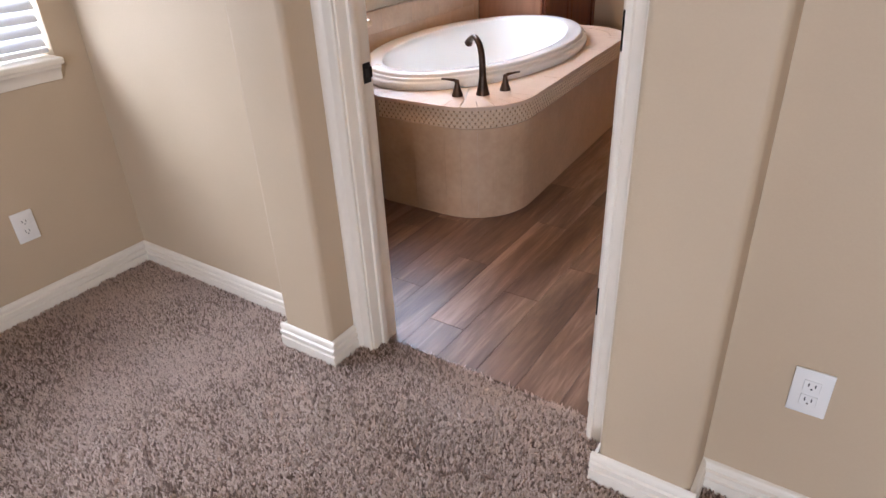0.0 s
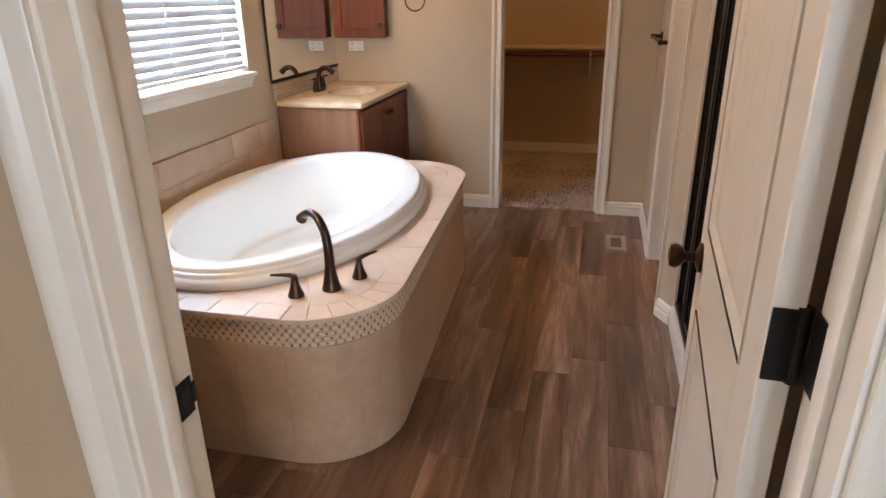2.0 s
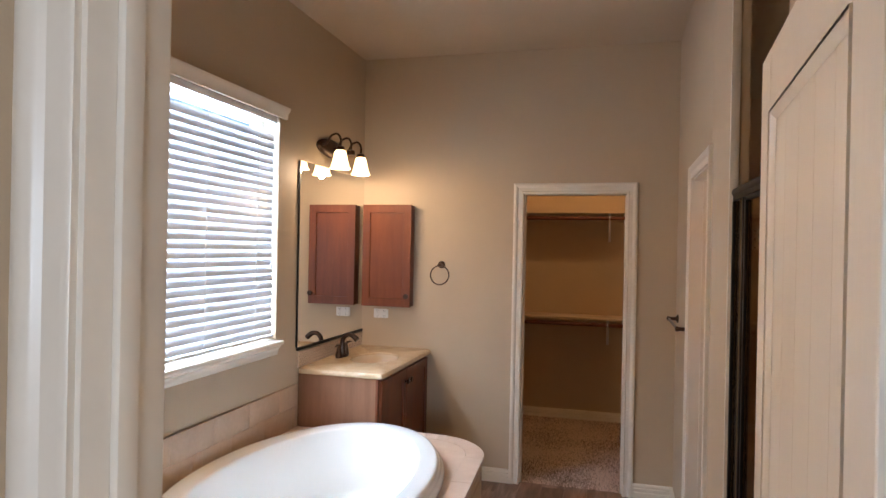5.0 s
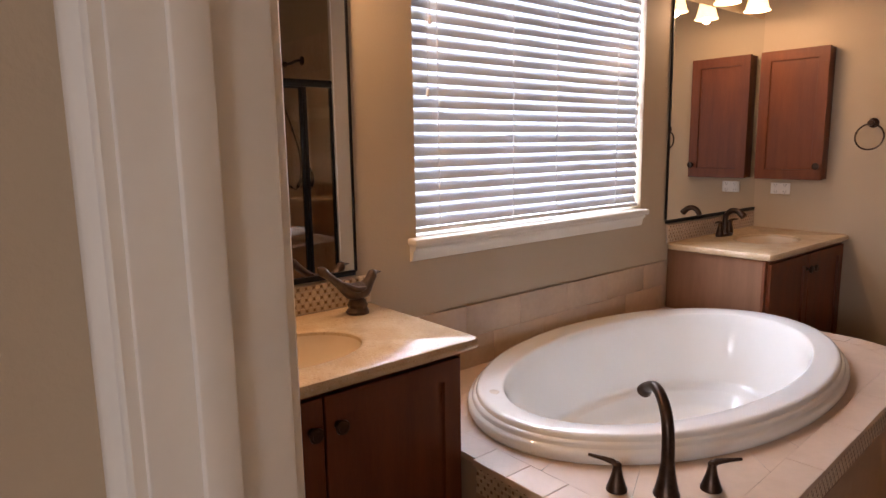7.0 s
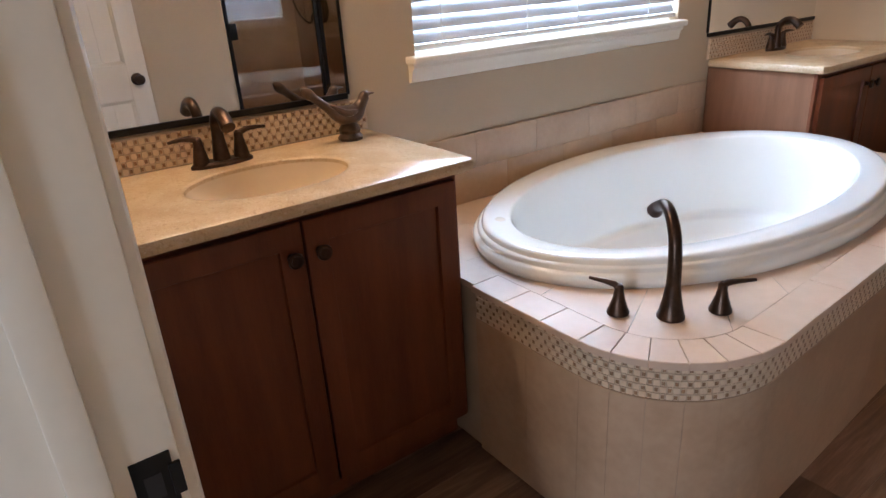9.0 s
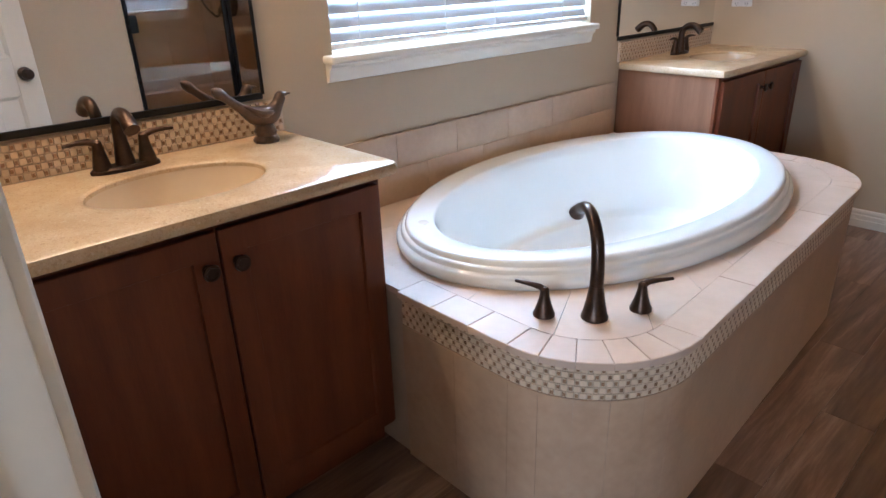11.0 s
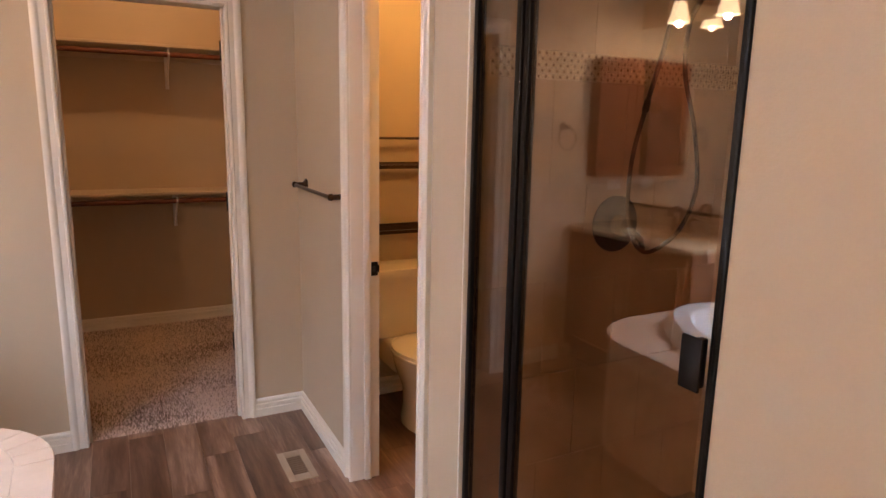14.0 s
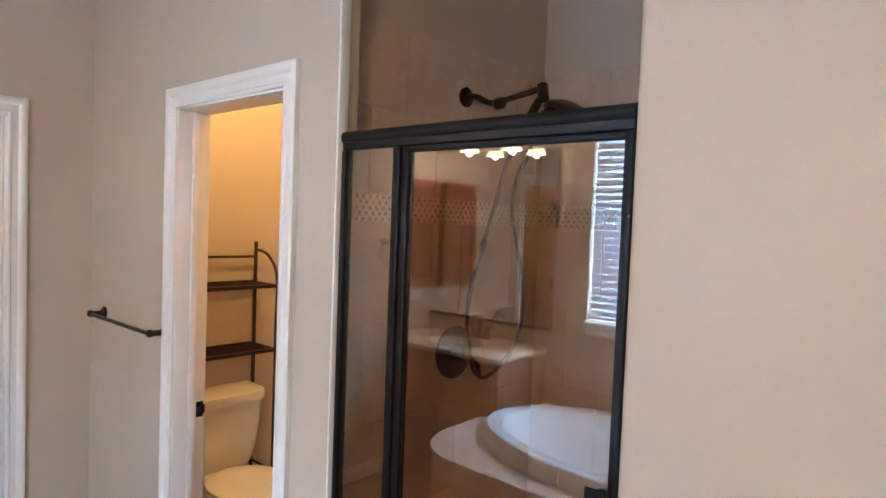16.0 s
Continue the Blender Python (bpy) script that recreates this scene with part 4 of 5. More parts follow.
# wall lights above the mirrors
def vanity_light(cy, lit):
    v = thing("vanity_light", "bronze three-arm wall light with frosted bell shades", "wall light", (XW, cy, 2.28), "vanity lights")
    bm = bmesh.new()
    rings(bm, [[(XW + h, cy + a * math.cos(t), 2.275 + b * math.sin(t)) for t in [2 * math.pi * k / 32 for k in range(32)]] for a, b, h in ((0.20, 0.060, 0.0), (0.20, 0.060, 0.010), (0.185, 0.046, 0.022), (0.16, 0.030, 0.026))], True, True, True)
    part("back_plate", bm, BRONZE, v)
    for dy in (-0.165, 0.0, 0.165):
        y = cy + dy
        bm = bmesh.new()
        tube(bm, smooth_path([(XW + 0.02, y, 2.275), (XW + 0.055, y, 2.285), (XW + 0.085, y, 2.33), (XW + 0.125, y, 2.342), (XW + 0.150, y, 2.31), (XW + 0.150, y, 2.262)]), 0.007, 10)
        lathe(bm, [(0.010, 0), (0.024, -0.006), (0.027, -0.028), (0.022, -0.034)], (XW + 0.150, y, 2.266), seg=16)
        arm = part("arm", bm, BRONZE, v)
        if dy in lit:
            bm = bmesh.new()
            lathe(bm, [(0.030, 2.238), (0.038, 2.222), (0.046, 2.18), (0.058, 2.135), (0.066, 2.122), (0.063, 2.122), (0.054, 2.136), (0.043, 2.18), (0.035, 2.22), (0.028, 2.234)], (XW + 0.150, y, 0), seg=24)
            part("shade", bm, SHADE_LIT, arm, "glowing frosted glass bell shade")
    return v


vanity_light(6.674, (-0.165, 0.165))
# unseen fixture; third lit shade added to brighten the near counter
vanity_light(3.94, (-0.165, 0.0, 0.165))
# near bulbs: one extra and 1.7 times the power, added to brighten the counter
for cy, shades, power in ((6.674, (-0.165, 0.165), W_SCONCE), (3.94, (-0.165, 0.0, 0.165), W_SCONCE * 1.7)):
    for dy in shades:
        lamp("vanity_bulb", "POINT", power, SOFT_WARM, pose(XW + 0.150, cy + dy, 2.116), 0.018)


# medicine cabinet, towel ring, plates on the far wall
mc = thing("medicine_cabinet", "cherry wood wall cabinet with one shaker door", "cabinet", (-2.98, YC, 1.21))
part("body", boxes((-3.150, -2.784, YC - 0.070, YC - 0.001, 1.210, 1.940), bevel=0.002), CABINET, mc)
bm = shaker(bmesh.new(), 0, -0.186, 0.186, 1.206, 1.944, 0.058, 0.0215)
bm.transform(Matrix.Translation((-2.967, YC - 0.0705, 0)) @ Matrix.Rotation(radians(-90), 4, "Z"))
mdoor = part("door", bm, CABINET, mc)
part("knob", knob(bmesh.new(), (-2.806, YC - 0.092, 1.285), (0, -1, 0)), BRONZE, mdoor, "dark bronze round knob")

ring = thing("towel_ring", "dark bronze towel ring on the wall", "towel ring", (-2.573, YC, 1.52))
bm = bmesh.new()
lathe(bm, [(0.027, 0), (0.027, 0.006), (0.018, 0.012), (0.011, 0.018), (0.011, 0.04), (0.016, 0.046), (0.014, 0.056), (0.004, 0.060)], (-2.573, YC, 1.518), (0, -1, 0), 18)
part("post", bm, BRONZE, ring)
bm = bmesh.new()
tube(bm, [(-2.575 + 0.068 * math.sin(a), YC - 0.046 + 0.006 * math.cos(a), 1.444 + 0.068 * math.cos(a)) for a in [2 * math.pi * k / 40 for k in range(41)]], 0.0048, 8)
part("ring", bm, BRONZE, ring)


def outlet(name, label, m, w, h, gangs):
    o = thing(name, label, "outlet", m.translation, "wall plates")
    bm = bmesh.new()
    box(bm, -w / 2, w / 2, -0.006, 0, -h / 2, h / 2, 0.002, 2)
    bm.transform(m)
    p = part("plate", bm, PLATE, o)
    for gx in gangs:
        for gz in (-0.02, 0.02):
            bm = bmesh.new()
            box(bm, gx - 0.017, gx + 0.017, -0.008, -0.0062, gz - 0.014, gz + 0.014, 0.0008, 1)
            bm.transform(m)
            q = part("socket", bm, PLATE, p)
            # dark slabs on the socket face paint the shade of its openings
            bm = boxes((gx - 0.008, gx - 0.0055, -0.0086, -0.0081, gz - 0.002, gz + 0.007), (gx + 0.0055, gx + 0.008, -0.0086, -0.0081, gz - 0.002, gz + 0.007), (gx - 0.002, gx + 0.002, -0.0086, -0.0081, gz - 0.010, gz - 0.006))
            bm.transform(m)
            part("slot_shade", bm, DARK, p)
    return o


outlet("outlet_plate", "white duplex outlet plate on the bedroom wall", pose(-0.594, Y0 - 0.0005, 0.40), 0.078, 0.120, (0,))
outlet("outlet_plate", "white duplex outlet plate below the bedroom window", pose(XW + 0.0005, 2.915, 0.36, 0, 0, 90), 0.078, 0.120, (0,))
outlet("outlet_plate", "white double plate below the wall cabinet", pose(-3.031, YC - 0.0005, 1.146), 0.112, 0.066, (-0.027, 0.027))

# towel bar
bar = thing("towel_bar", "dark bronze towel bar on the wall", "towel bar", (XR, 6.78, 1.22))
for y in (6.530, 7.105):
    bm = bmesh.new()
    lathe(bm, [(0.027, 0), (0.027, 0.006), (0.017, 0.012), (0.011, 0.018), (0.011, 0.048), (0.015, 0.054), (0.013, 0.066), (0.004, 0.070)], (XR, y, 1.22), (-1, 0, 0), 18)
    part("post", bm, BRONZE, bar)
bm = bmesh.new()
tube(bm, [(XR - 0.056, 6.515, 1.218), (XR - 0.056, 7.12, 1.218)], 0.008, 12)
part("rod", bm, BRONZE, bar)

# floor register
reg = thing("floor_register", "tan metal floor register with brown louvers", "floor vent", (-1.155, 6.686, 0))
part("frame", boxes((-1.218, -1.188, 6.556, 6.818, 0.0005, 0.006), (-1.122, -1.092, 6.556, 6.818, 0.0005, 0.006), (-1.188, -1.122, 6.556, 6.606, 0.0005, 0.006), (-1.188, -1.122, 6.768, 6.818, 0.0005, 0.006), bevel=0.0015), REGISTER, reg)
part("grille", boxes((-1.188, -1.122, 6.606, 6.768, 0.0005, 0.0015)), REGISTER_DARK, reg)
for k in range(9):
    y = 6.616 + 0.0178 * k
    part("louver", boxes((-1.187, -1.123, y, y + 0.005, 0.0018, 0.0045)), REGISTER_DARK, reg)

# ---- bath door, open into the bath ----
door = thing("door_1", "white two-panel plank door, open into the bath", "door", (DX1 - 0.002, Y1 - 0.02, 0.0), kind="structure")
DWID = HX - DX0 - 0.024


def door_leaf():
    bm = bmesh.new()
    t = 0.035
    st, rl = 0.105, 0.12
    z0, z1 = 0.012, DTOP - 0.012
    lock = (0.83, 1.02)
    box(bm, 0, st, 0, t, z0, z1, 0.002, 1)
    box(bm, DWID - st, DWID, 0, t, z0, z1, 0.002, 1)
    for a, b in ((z0, 0.25), lock, (z1 - rl, z1)):
        box(bm, st, DWID - st, 0, t, a, b, 0.002, 1)
    return bm, t, st, ((0.25, lock[0]), (lock[1], z1 - rl))


bm, dt, st, panels = door_leaf()
DM = Matrix.Translation((HX - 0.004, Y1 + 0.003, 0)) @ Matrix.Rotation(radians(DOOR_SWING), 4, "Z") @ Matrix.Diagonal((-1, -1, 1, 1))
bm.transform(DM)
part("leaf", bm, DOOR, door)
for a, b in panels:
    bm = bmesh.new()
    n = 5
    w = (DWID - 2 * st) / n
    for k in range(n):
        box(bm, st + k * w + 0.0002, st + (k + 1) * w - 0.0002, 0.010, dt - 0.010, a, b, 0.0008, 1)
    box(bm, st, DWID - st, 0.0112, dt - 0.0112, a, b)
    bm.transform(DM)
    part("panel", bm, DOOR, door)
    bm = bmesh.new()
    for yy, sg in ((0.0, 1), (dt, -1)):
        prof = [(-0.003, 0), (0.0, 0.0), (0.002, 0.006), (0.009, 0.016), (0.009, 0.0)]
        f = lambda lst: [(yy + sg * q, r) for q, r in lst]
        for s0, s1, o, u in ((((st, yy, a)), (DWID - st, yy, a), (0, sg, 0), (0, 0, 1)), ((st, yy, b), (DWID - st, yy, b), (0, sg, 0), (0, 0, -1)), ((st, yy, a), (st, yy, b), (0, sg, 0), (1, 0, 0)), ((DWID - st, yy, a), (DWID - st, yy, b), (0, sg, 0), (-1, 0, 0))):
            mould(bm, prof, s0, s1, o, u)
    bm.transform(DM)
    part("panel_moulding", bm, DOOR, door)
for yy, dr in ((0.0, -1), (dt, 1)):
    bm = bmesh.new()
    lathe(bm, [(0.033, 0), (0.033, 0.006), (0.022, 0.010), (0.011, 0.014), (0.011, 0.034), (0.022, 0.042), (0.028, 0.054), (0.024, 0.066), (0.008, 0.070)], (DWID - 0.062, yy, 0.935), (0, dr, 0), 20)
    bm.transform(DM)
    part("door_knob", bm, BRONZE, door, "dark bronze round door knob")
for z in (0.385, 1.112, 1.86):
    bm = bmesh.new()
    box(bm, DX1 - 0.0125, DX1 - 0.0092, Y1 - 0.040, Y1 + 0.002, z - 0.045, z + 0.045, 0.001, 1)
    tube(bm, [(HX - 0.004, Y1 + 0.006, z - 0.047), (HX - 0.004, Y1 + 0.006, z + 0.047)], 0.0085, 12)
    part("hinge", bm, BLACK, door, "black metal butt hinge")
    bm = bmesh.new()
    box(bm, -0.0035, -0.0005, 0.002, dt - 0.002, z - 0.045, z + 0.045, 0.0012, 1)
    bm.transform(DM)
    part("hinge_leaf", bm, BLACK, door)


def strike(label, m):
    s = thing("strike_plate", label, "strike plate", m.translation, "strike plates")
    bm = boxes((-0.001, 0.002, -0.016, 0.016, -0.029, 0.029), (-0.001, 0.0035, 0.012, 0.022, -0.016, 0.016), bevel=0.0008)
    bm.transform(m)
    part("plate", bm, BLACK, s)
    # dark slab on the plate paints the shade inside the latch opening
    bm = boxes((0.0021, 0.0026, -0.008, 0.006, -0.012, 0.012))
    bm.transform(m)
    part("latch_hole_shade", bm, DARK, s)


strike("black strike plate in the bath door frame", pose(DX0 + 0.007, Y1 - 0.022, 0.95))
strike("black strike plate in the toilet door frame", pose(XO - 0.022, T1 - 0.002, 0.93, 0, 0, -90))

# ---- shower ----
def tiled(name, label, place, u0, u1, z0, z1, band, size=0.305):
    """Wall tiles on a plane; place(u) gives the point and the normal."""
    p0, nn = place(u0)
    p1, _ = place(u1)
    bm = bmesh.new()
    a, b = (p0 + nn * 0.0005), (p1 + nn * 0.0005)
    c, d = (p0 + nn * 0.006), (p1 + nn * 0.006)
    rings(bm, [[(a.x, a.y, z0), (b.x, b.y, z0), (b.x, b.y, z1), (a.x, a.y, z1)], [(c.x, c.y, z0), (d.x, d.y, z0), (d.x, d.y, z1), (c.x, c.y, z1)]], True, True, True)
    back = solo(name, bm, GROUT, label, "wall tile", "structure")
    rows, z = [], z0
    for lim in (band[0], None, z1):
        if lim is None:
            z = band[1]
            continue
        n = max(1, round((lim - z) / size))
        rows += [(z + (lim - z) * k / n, z + (lim - z) * (k + 1) / n) for k in range(n)]
    for r, (za, zb) in enumerate(rows):
        u = u0 - (size / 2 if r % 2 else 0)
        while u < u1:
            ua, ub = max(u, u0), min(u + size, u1)
            if ub - ua > 0.02:
                pa, pb = place(ua + 0.001)[0], place(ub - 0.001)[0]
                bm = bmesh.new()
                q = [pa + nn * 0.006, pb + nn * 0.006, pb + nn * 0.010, pa + nn * 0.010]
                rings(bm, [[(v.x, v.y, za + 0.001) for v in q], [(v.x, v.y, zb - 0.001) for v in q]], True, True, True)
                part("tile", bm, SHOWER_TILE, back)
            u += size
    mosaic(lambda s: (place(u0 + s)[0] + nn * 0.006, nn), u1 - u0, band[0] + 0.001, band[1] - 0.001, back)
    return back


BAND = (1.655, 1.745)
ZT = 2.29
tiled("shower_tile_far", "beige tiles on the far shower wall", lambda u: (Vector((u, YS1, 0)), Vector((0, -1, 0))), XO + 0.001, XS, 0.03, ZT, BAND)
tiled("shower_tile_back", "beige tiles on the back shower wall", lambda u: (Vector((XS, YS1 - u, 0)), Vector((-1, 0, 0))), 0.011, YS1 - YS0 - 0.011, 0.03, ZT, BAND)
tiled("shower_tile_near", "beige tiles on the near shower wall", lambda u: (Vector((XS - u, YS0, 0)), Vector((0, 1, 0))), 0.0, XS - XO - 0.02, 0.03, ZT, BAND)
solo("shower_floor", boxes((XO, XS, YS0, YS1, -0.003, 0.03)), SHOWER_TILE, "beige tiled shower floor", "shower floor", "structure")
bm = bmesh.new()
box(bm, XN - 0.012, XO + 0.01, S0 + 0.001, S1 - 0.001, 0.0005, 0.112, 0.006, 2)
solo("shower_curb", bm, TRIM, "cream shower curb", "shower curb", "structure")
bm = boxes((XN - 0.004, XN + 0.03, S1 - 0.009, S1 - 0.0005, 0.113, 2.9), bevel=0.003)
solo("trim_shower", bm, TRIM, "pale edge trim beside the shower", "trim", "structure")

GX = XN + 0.022
enc = thing("shower_enclosure", "black framed shower enclosure with bronze glass", "shower door", (GX, 5.13, 0.112))
bm = bmesh.new()
tube(bm, [(GX, S0 + 0.002, 1.884), (GX, S1 - 0.011, 1.884)], 0.018, 14)
box(bm, GX - 0.012, GX + 0.012, S0 + 0.002, S1 - 0.011, 1.851, 1.872, 0.002, 1)
part("header", bm, BLACK, enc)
part("sill_rail", boxes((GX - 0.018, GX + 0.018, S0 + 0.002, S1 - 0.011, 0.113, 0.14), bevel=0.003), BLACK, enc)
part("wall_jamb", boxes((GX - 0.014, GX + 0.014, S1 - 0.030, S1 - 0.011, 0.141, 1.850), bevel=0.003), BLACK, enc)
part("wall_jamb", boxes((GX - 0.014, GX + 0.014, S0 + 0.002, S0 + 0.012, 0.141, 1.850), bevel=0.003), BLACK, enc)
part("post", boxes((GX - 0.015, GX + 0.015, 5.384, 5.410, 0.141, 1.850), bevel=0.004), BLACK, enc)
part("fixed_glass", boxes((GX - 0.003, GX + 0.003, 5.4102, S1 - 0.0305, 0.142, 1.849)), SHOWER_GLASS, enc)
bm = boxes((GX - 0.012, GX + 0.012, 5.356, 5.378, 0.150, 1.850), (GX - 0.012, GX + 0.012, S0 + 0.015, S0 + 0.027, 0.150, 1.850), (GX - 0.012, GX + 0.012, S0 + 0.027, 5.356, 0.150, 0.172), (GX - 0.012, GX + 0.012, S0 + 0.027, 5.356, 1.836, 1.850), bevel=0.002)
AJAR = Matrix.Translation((GX, 5.384, 0)) @ Matrix.Rotation(radians(1.0), 4, "Z") @ Matrix.Translation((-GX, -5.384, 0))
bm.transform(AJAR)
sdoor = part("door_frame", bm, BLACK, enc)
bm = boxes((GX - 0.003, GX + 0.003, S0 + 0.0275, 5.3555, 0.1725, 1.8355))
bm.transform(AJAR)
part("door_glass", bm, SHOWER_GLASS, enc)
bm = bmesh.new()
box(bm, GX - 0.034, GX - 0.0125, S0 + 0.020, S0 + 0.036, 1.075, 1.165, 0.004, 2)
box(bm, GX - 0.040, GX - 0.033, S0 + 0.012, S0 + 0.056, 1.072, 1.168, 0.003, 2)
part("pull_handle", bm, BLACK, sdoor)

# shower fittings
valve = thing("shower_valve", "black round shower valve with lever", "shower valve", (-0.262, YS1, 1.188))
bm = bmesh.new()
lathe(bm, [(0.098, 0), (0.098, 0.006), (0.078, 0.014), (0.034, 0.018), (0.032, 0.05), (0.026, 0.058)], (-0.262, YS1 - 0.010, 1.188), (0, -1, 0), 28)
part("escutcheon", bm, BLACK, valve)
bm = bmesh.new()
tube(bm, [(-0.262, YS1 - 0.06, 1.188), (-0.20, YS1 - 0.075, 1.14), (-0.19, YS1 - 0.08, 1.10)], [0.014, 0.012, 0.008], 10)
part("lever", bm, BRONZE, valve)
arm = thing("hand_shower", "dark bronze shower arm with hand shower and hose", "shower", (-0.23, YS1, 2.1))
bm = bmesh.new()
lathe(bm, [(0.036, 0), (0.036, 0.006), (0.018, 0.014)], (-0.25, YS1 - 0.010, 2.118), (0, -1, 0), 20)
tube(bm, smooth_path([(-0.25, YS1 - 0.01, 2.118), (-0.252, YS1 - 0.06, 2.115), (-0.255, YS1 - 0.11, 2.092), (-0.252, YS1 - 0.15, 2.080)]), 0.011, 12)
lathe(bm, [(0.014, 0), (0.021, 0.008), (0.021, 0.035), (0.014, 0.042)], (-0.252, YS1 - 0.145, 2.078), (0.05, -1, 0.15), 14)
part("arm", bm, BRONZE, arm)
bm = bmesh.new()
tube(bm, [(-0.262, YS1 - 0.18, 2.085), (-0.234, YS1 - 0.325, 2.118)], [0.010, 0.011], 12)
lathe(bm, [(0.014, -0.045), (0.019, -0.04), (0.019, 0.012), (0.008, 0.020)], (-0.234, YS1 - 0.330, 2.118), (0.2, 0.3, 1), 14)
tube(bm, [(-0.238, YS1 - 0.325, 2.085), (-0.262, YS1 - 0.31, 2.03), (-0.258, YS1 - 0.30, 1.985)], [0.013, 0.016, 0.018], 12)
part("bracket", bm, BRONZE, arm)
bm = bmesh.new()
lathe(bm, [(0.020, 0.034), (0.050, 0.026), (0.082, 0.010), (0.092, 0.0), (0.092, -0.010), (0.080, -0.014), (0.02, -0.014)], (-0.150, YS1 - 0.385, 2.045), (0.28, -0.30, 1), 30)
tube(bm, smooth_path([(-0.165, YS1 - 0.37, 2.062), (-0.215, YS1 - 0.335, 2.035), (-0.258, YS1 - 0.30, 1.985), (-0.285, YS1 - 0.275, 1.93)]), [0.022] * 5 + [0.018] * 7 + [0.013] * 7, 12)
part("spray_head", bm, BRONZE, arm)
bm = bmesh.new()
hose = smooth_path([(-0.285, YS1 - 0.275, 1.93), (-0.305, YS1 - 0.25, 1.87), (-0.294, YS1 - 0.20, 1.735), (-0.293, YS1 - 0.15, 1.582), (-0.288, YS1 - 0.10, 1.42), (-0.275, YS1 - 0.08, 1.27), (-0.255, YS1 - 0.085, 1.17), (-0.225, YS1 - 0.09, 1.115), (-0.172, YS1 - 0.10, 1.100), (-0.085, YS1 - 0.13, 1.170), (-0.040, YS1 - 0.15, 1.313), (-0.106, YS1 - 0.18, 1.507), (-0.193, YS1 - 0.20, 1.685), (-0.245, YS1 - 0.25, 1.82), (-0.229, YS1 - 0.28, 1.90), (-0.238, YS1 - 0.31, 2.00)], 8)
tube(bm, hose, 0.0075, 8)
lathe(bm, [(0.007, -0.02), (0.011, -0.018), (0.011, 0.018), (0.007, 0.02)], (-0.293, YS1 - 0.15, 1.582), (0, -0.25, 1), 12)
part("hose", bm, BRONZE, arm, "flexible dark metal hose")

# ---- toilet room ----
toilet = thing("toilet", "bone-coloured two-piece toilet with lid closed", "toilet", (-0.45, 6.95, 0))
tcx, tyb = -0.45, YC - 0.03
bm = bmesh.new()
loops = []
for f, d, z in ((0.80, 0.86, 0.40), (0.86, 0.90, 0.42), (0.93, 0.95, 0.50), (0.985, 0.985, 0.62), (1.0, 1.0, 0.735)):
    w, dp = 0.235 * f, 0.20 * d
    loops.append([(tcx + x, y, z) for x, y in rounded(-w, w, tyb - dp, tyb, (0.06, 0.06, 0.02, 0.02), 5)])
rings(bm, loops, True, True, True)
part("tank", bm, PORCELAIN, toilet)
bm = bmesh.new()
lid = rounded(-0.248, 0.248, tyb - 0.218, tyb + 0.004, (0.07, 0.07, 0.02, 0.02), 6)
lid = [(x, y - 0.018 * (1 - (x / 0.248) ** 2) * (1 if y < tyb - 0.1 else 0)) for x, y in lid]
rings(bm, [[(tcx + x, y, 0.7355) for x, y in lid], [(tcx + x * 1.01, y, 0.745) for x, y in lid], [(tcx + x * 1.01, y, 0.768) for x, y in lid], [(tcx + x * 0.98, y * 1.0, 0.778) for x, y in lid], [(tcx + x * 0.90, tyb - 0.105 + (y - tyb + 0.105) * 0.9, 0.780) for x, y in lid]], True, True, True)
part("tank_lid", bm, PORCELAIN, toilet)


def egg(w, l0, l1, n=40):
    """Seat outline: round front (-y), flat back."""
    return [(w * math.cos(t), (l0 if math.sin(t) < 0 else l1) * math.sin(t)) for t in [2 * math.pi * k / n for k in range(n)]]


bcy = tyb - 0.44
bm = bmesh.new()
rings(bm, [[(tcx + x * f, bcy + sh + y * g, z) for x, y in egg(0.185, 0.26, 0.20)] for f, g, sh, z in ((0.62, 0.80, 0.05, 0.0), (0.62, 0.80, 0.05, 0.03), (0.55, 0.70, 0.06, 0.10), (0.60, 0.68, 0.05, 0.20), (0.85, 0.86, 0.02, 0.30), (0.98, 0.98, 0.0, 0.37), (1.0, 1.0, 0.0, 0.395))], True, True, True)
box(bm, tcx - 0.13, tcx + 0.13, tyb - 0.30, tyb - 0.02, 0.24, 0.399, 0.03, 3)
part("bowl", bm, PORCELAIN, toilet)
bm = bmesh.new()
rings(bm, [[(tcx + x * f, bcy + y * f, z) for x, y in egg(0.19, 0.265, 0.205)] for f, z in ((0.98, 0.3955), (1.0, 0.402), (1.0, 0.412), (0.98, 0.416))], True, True, True)
part("seat", bm, PORCELAIN, toilet)
bm = bmesh.new()
rings(bm, [[(tcx + x * f, bcy + y * f, z) for x, y in egg(0.188, 0.263, 0.205)] for f, z in ((0.98, 0.4165), (1.0, 0.421), (0.99, 0.432), (0.90, 0.438), (0.5, 0.441))], True, True, True)
part("seat_lid", bm, PORCELAIN, toilet)
bm = bmesh.new()
tube(bm, [(tcx - 0.238, tyb - 0.16, 0.69), (tcx - 0.255, tyb - 0.165, 0.69), (tcx - 0.258, tyb - 0.215, 0.684)], [0.009, 0.008, 0.006], 10)
part("flush_lever", bm, PORCELAIN, toilet)

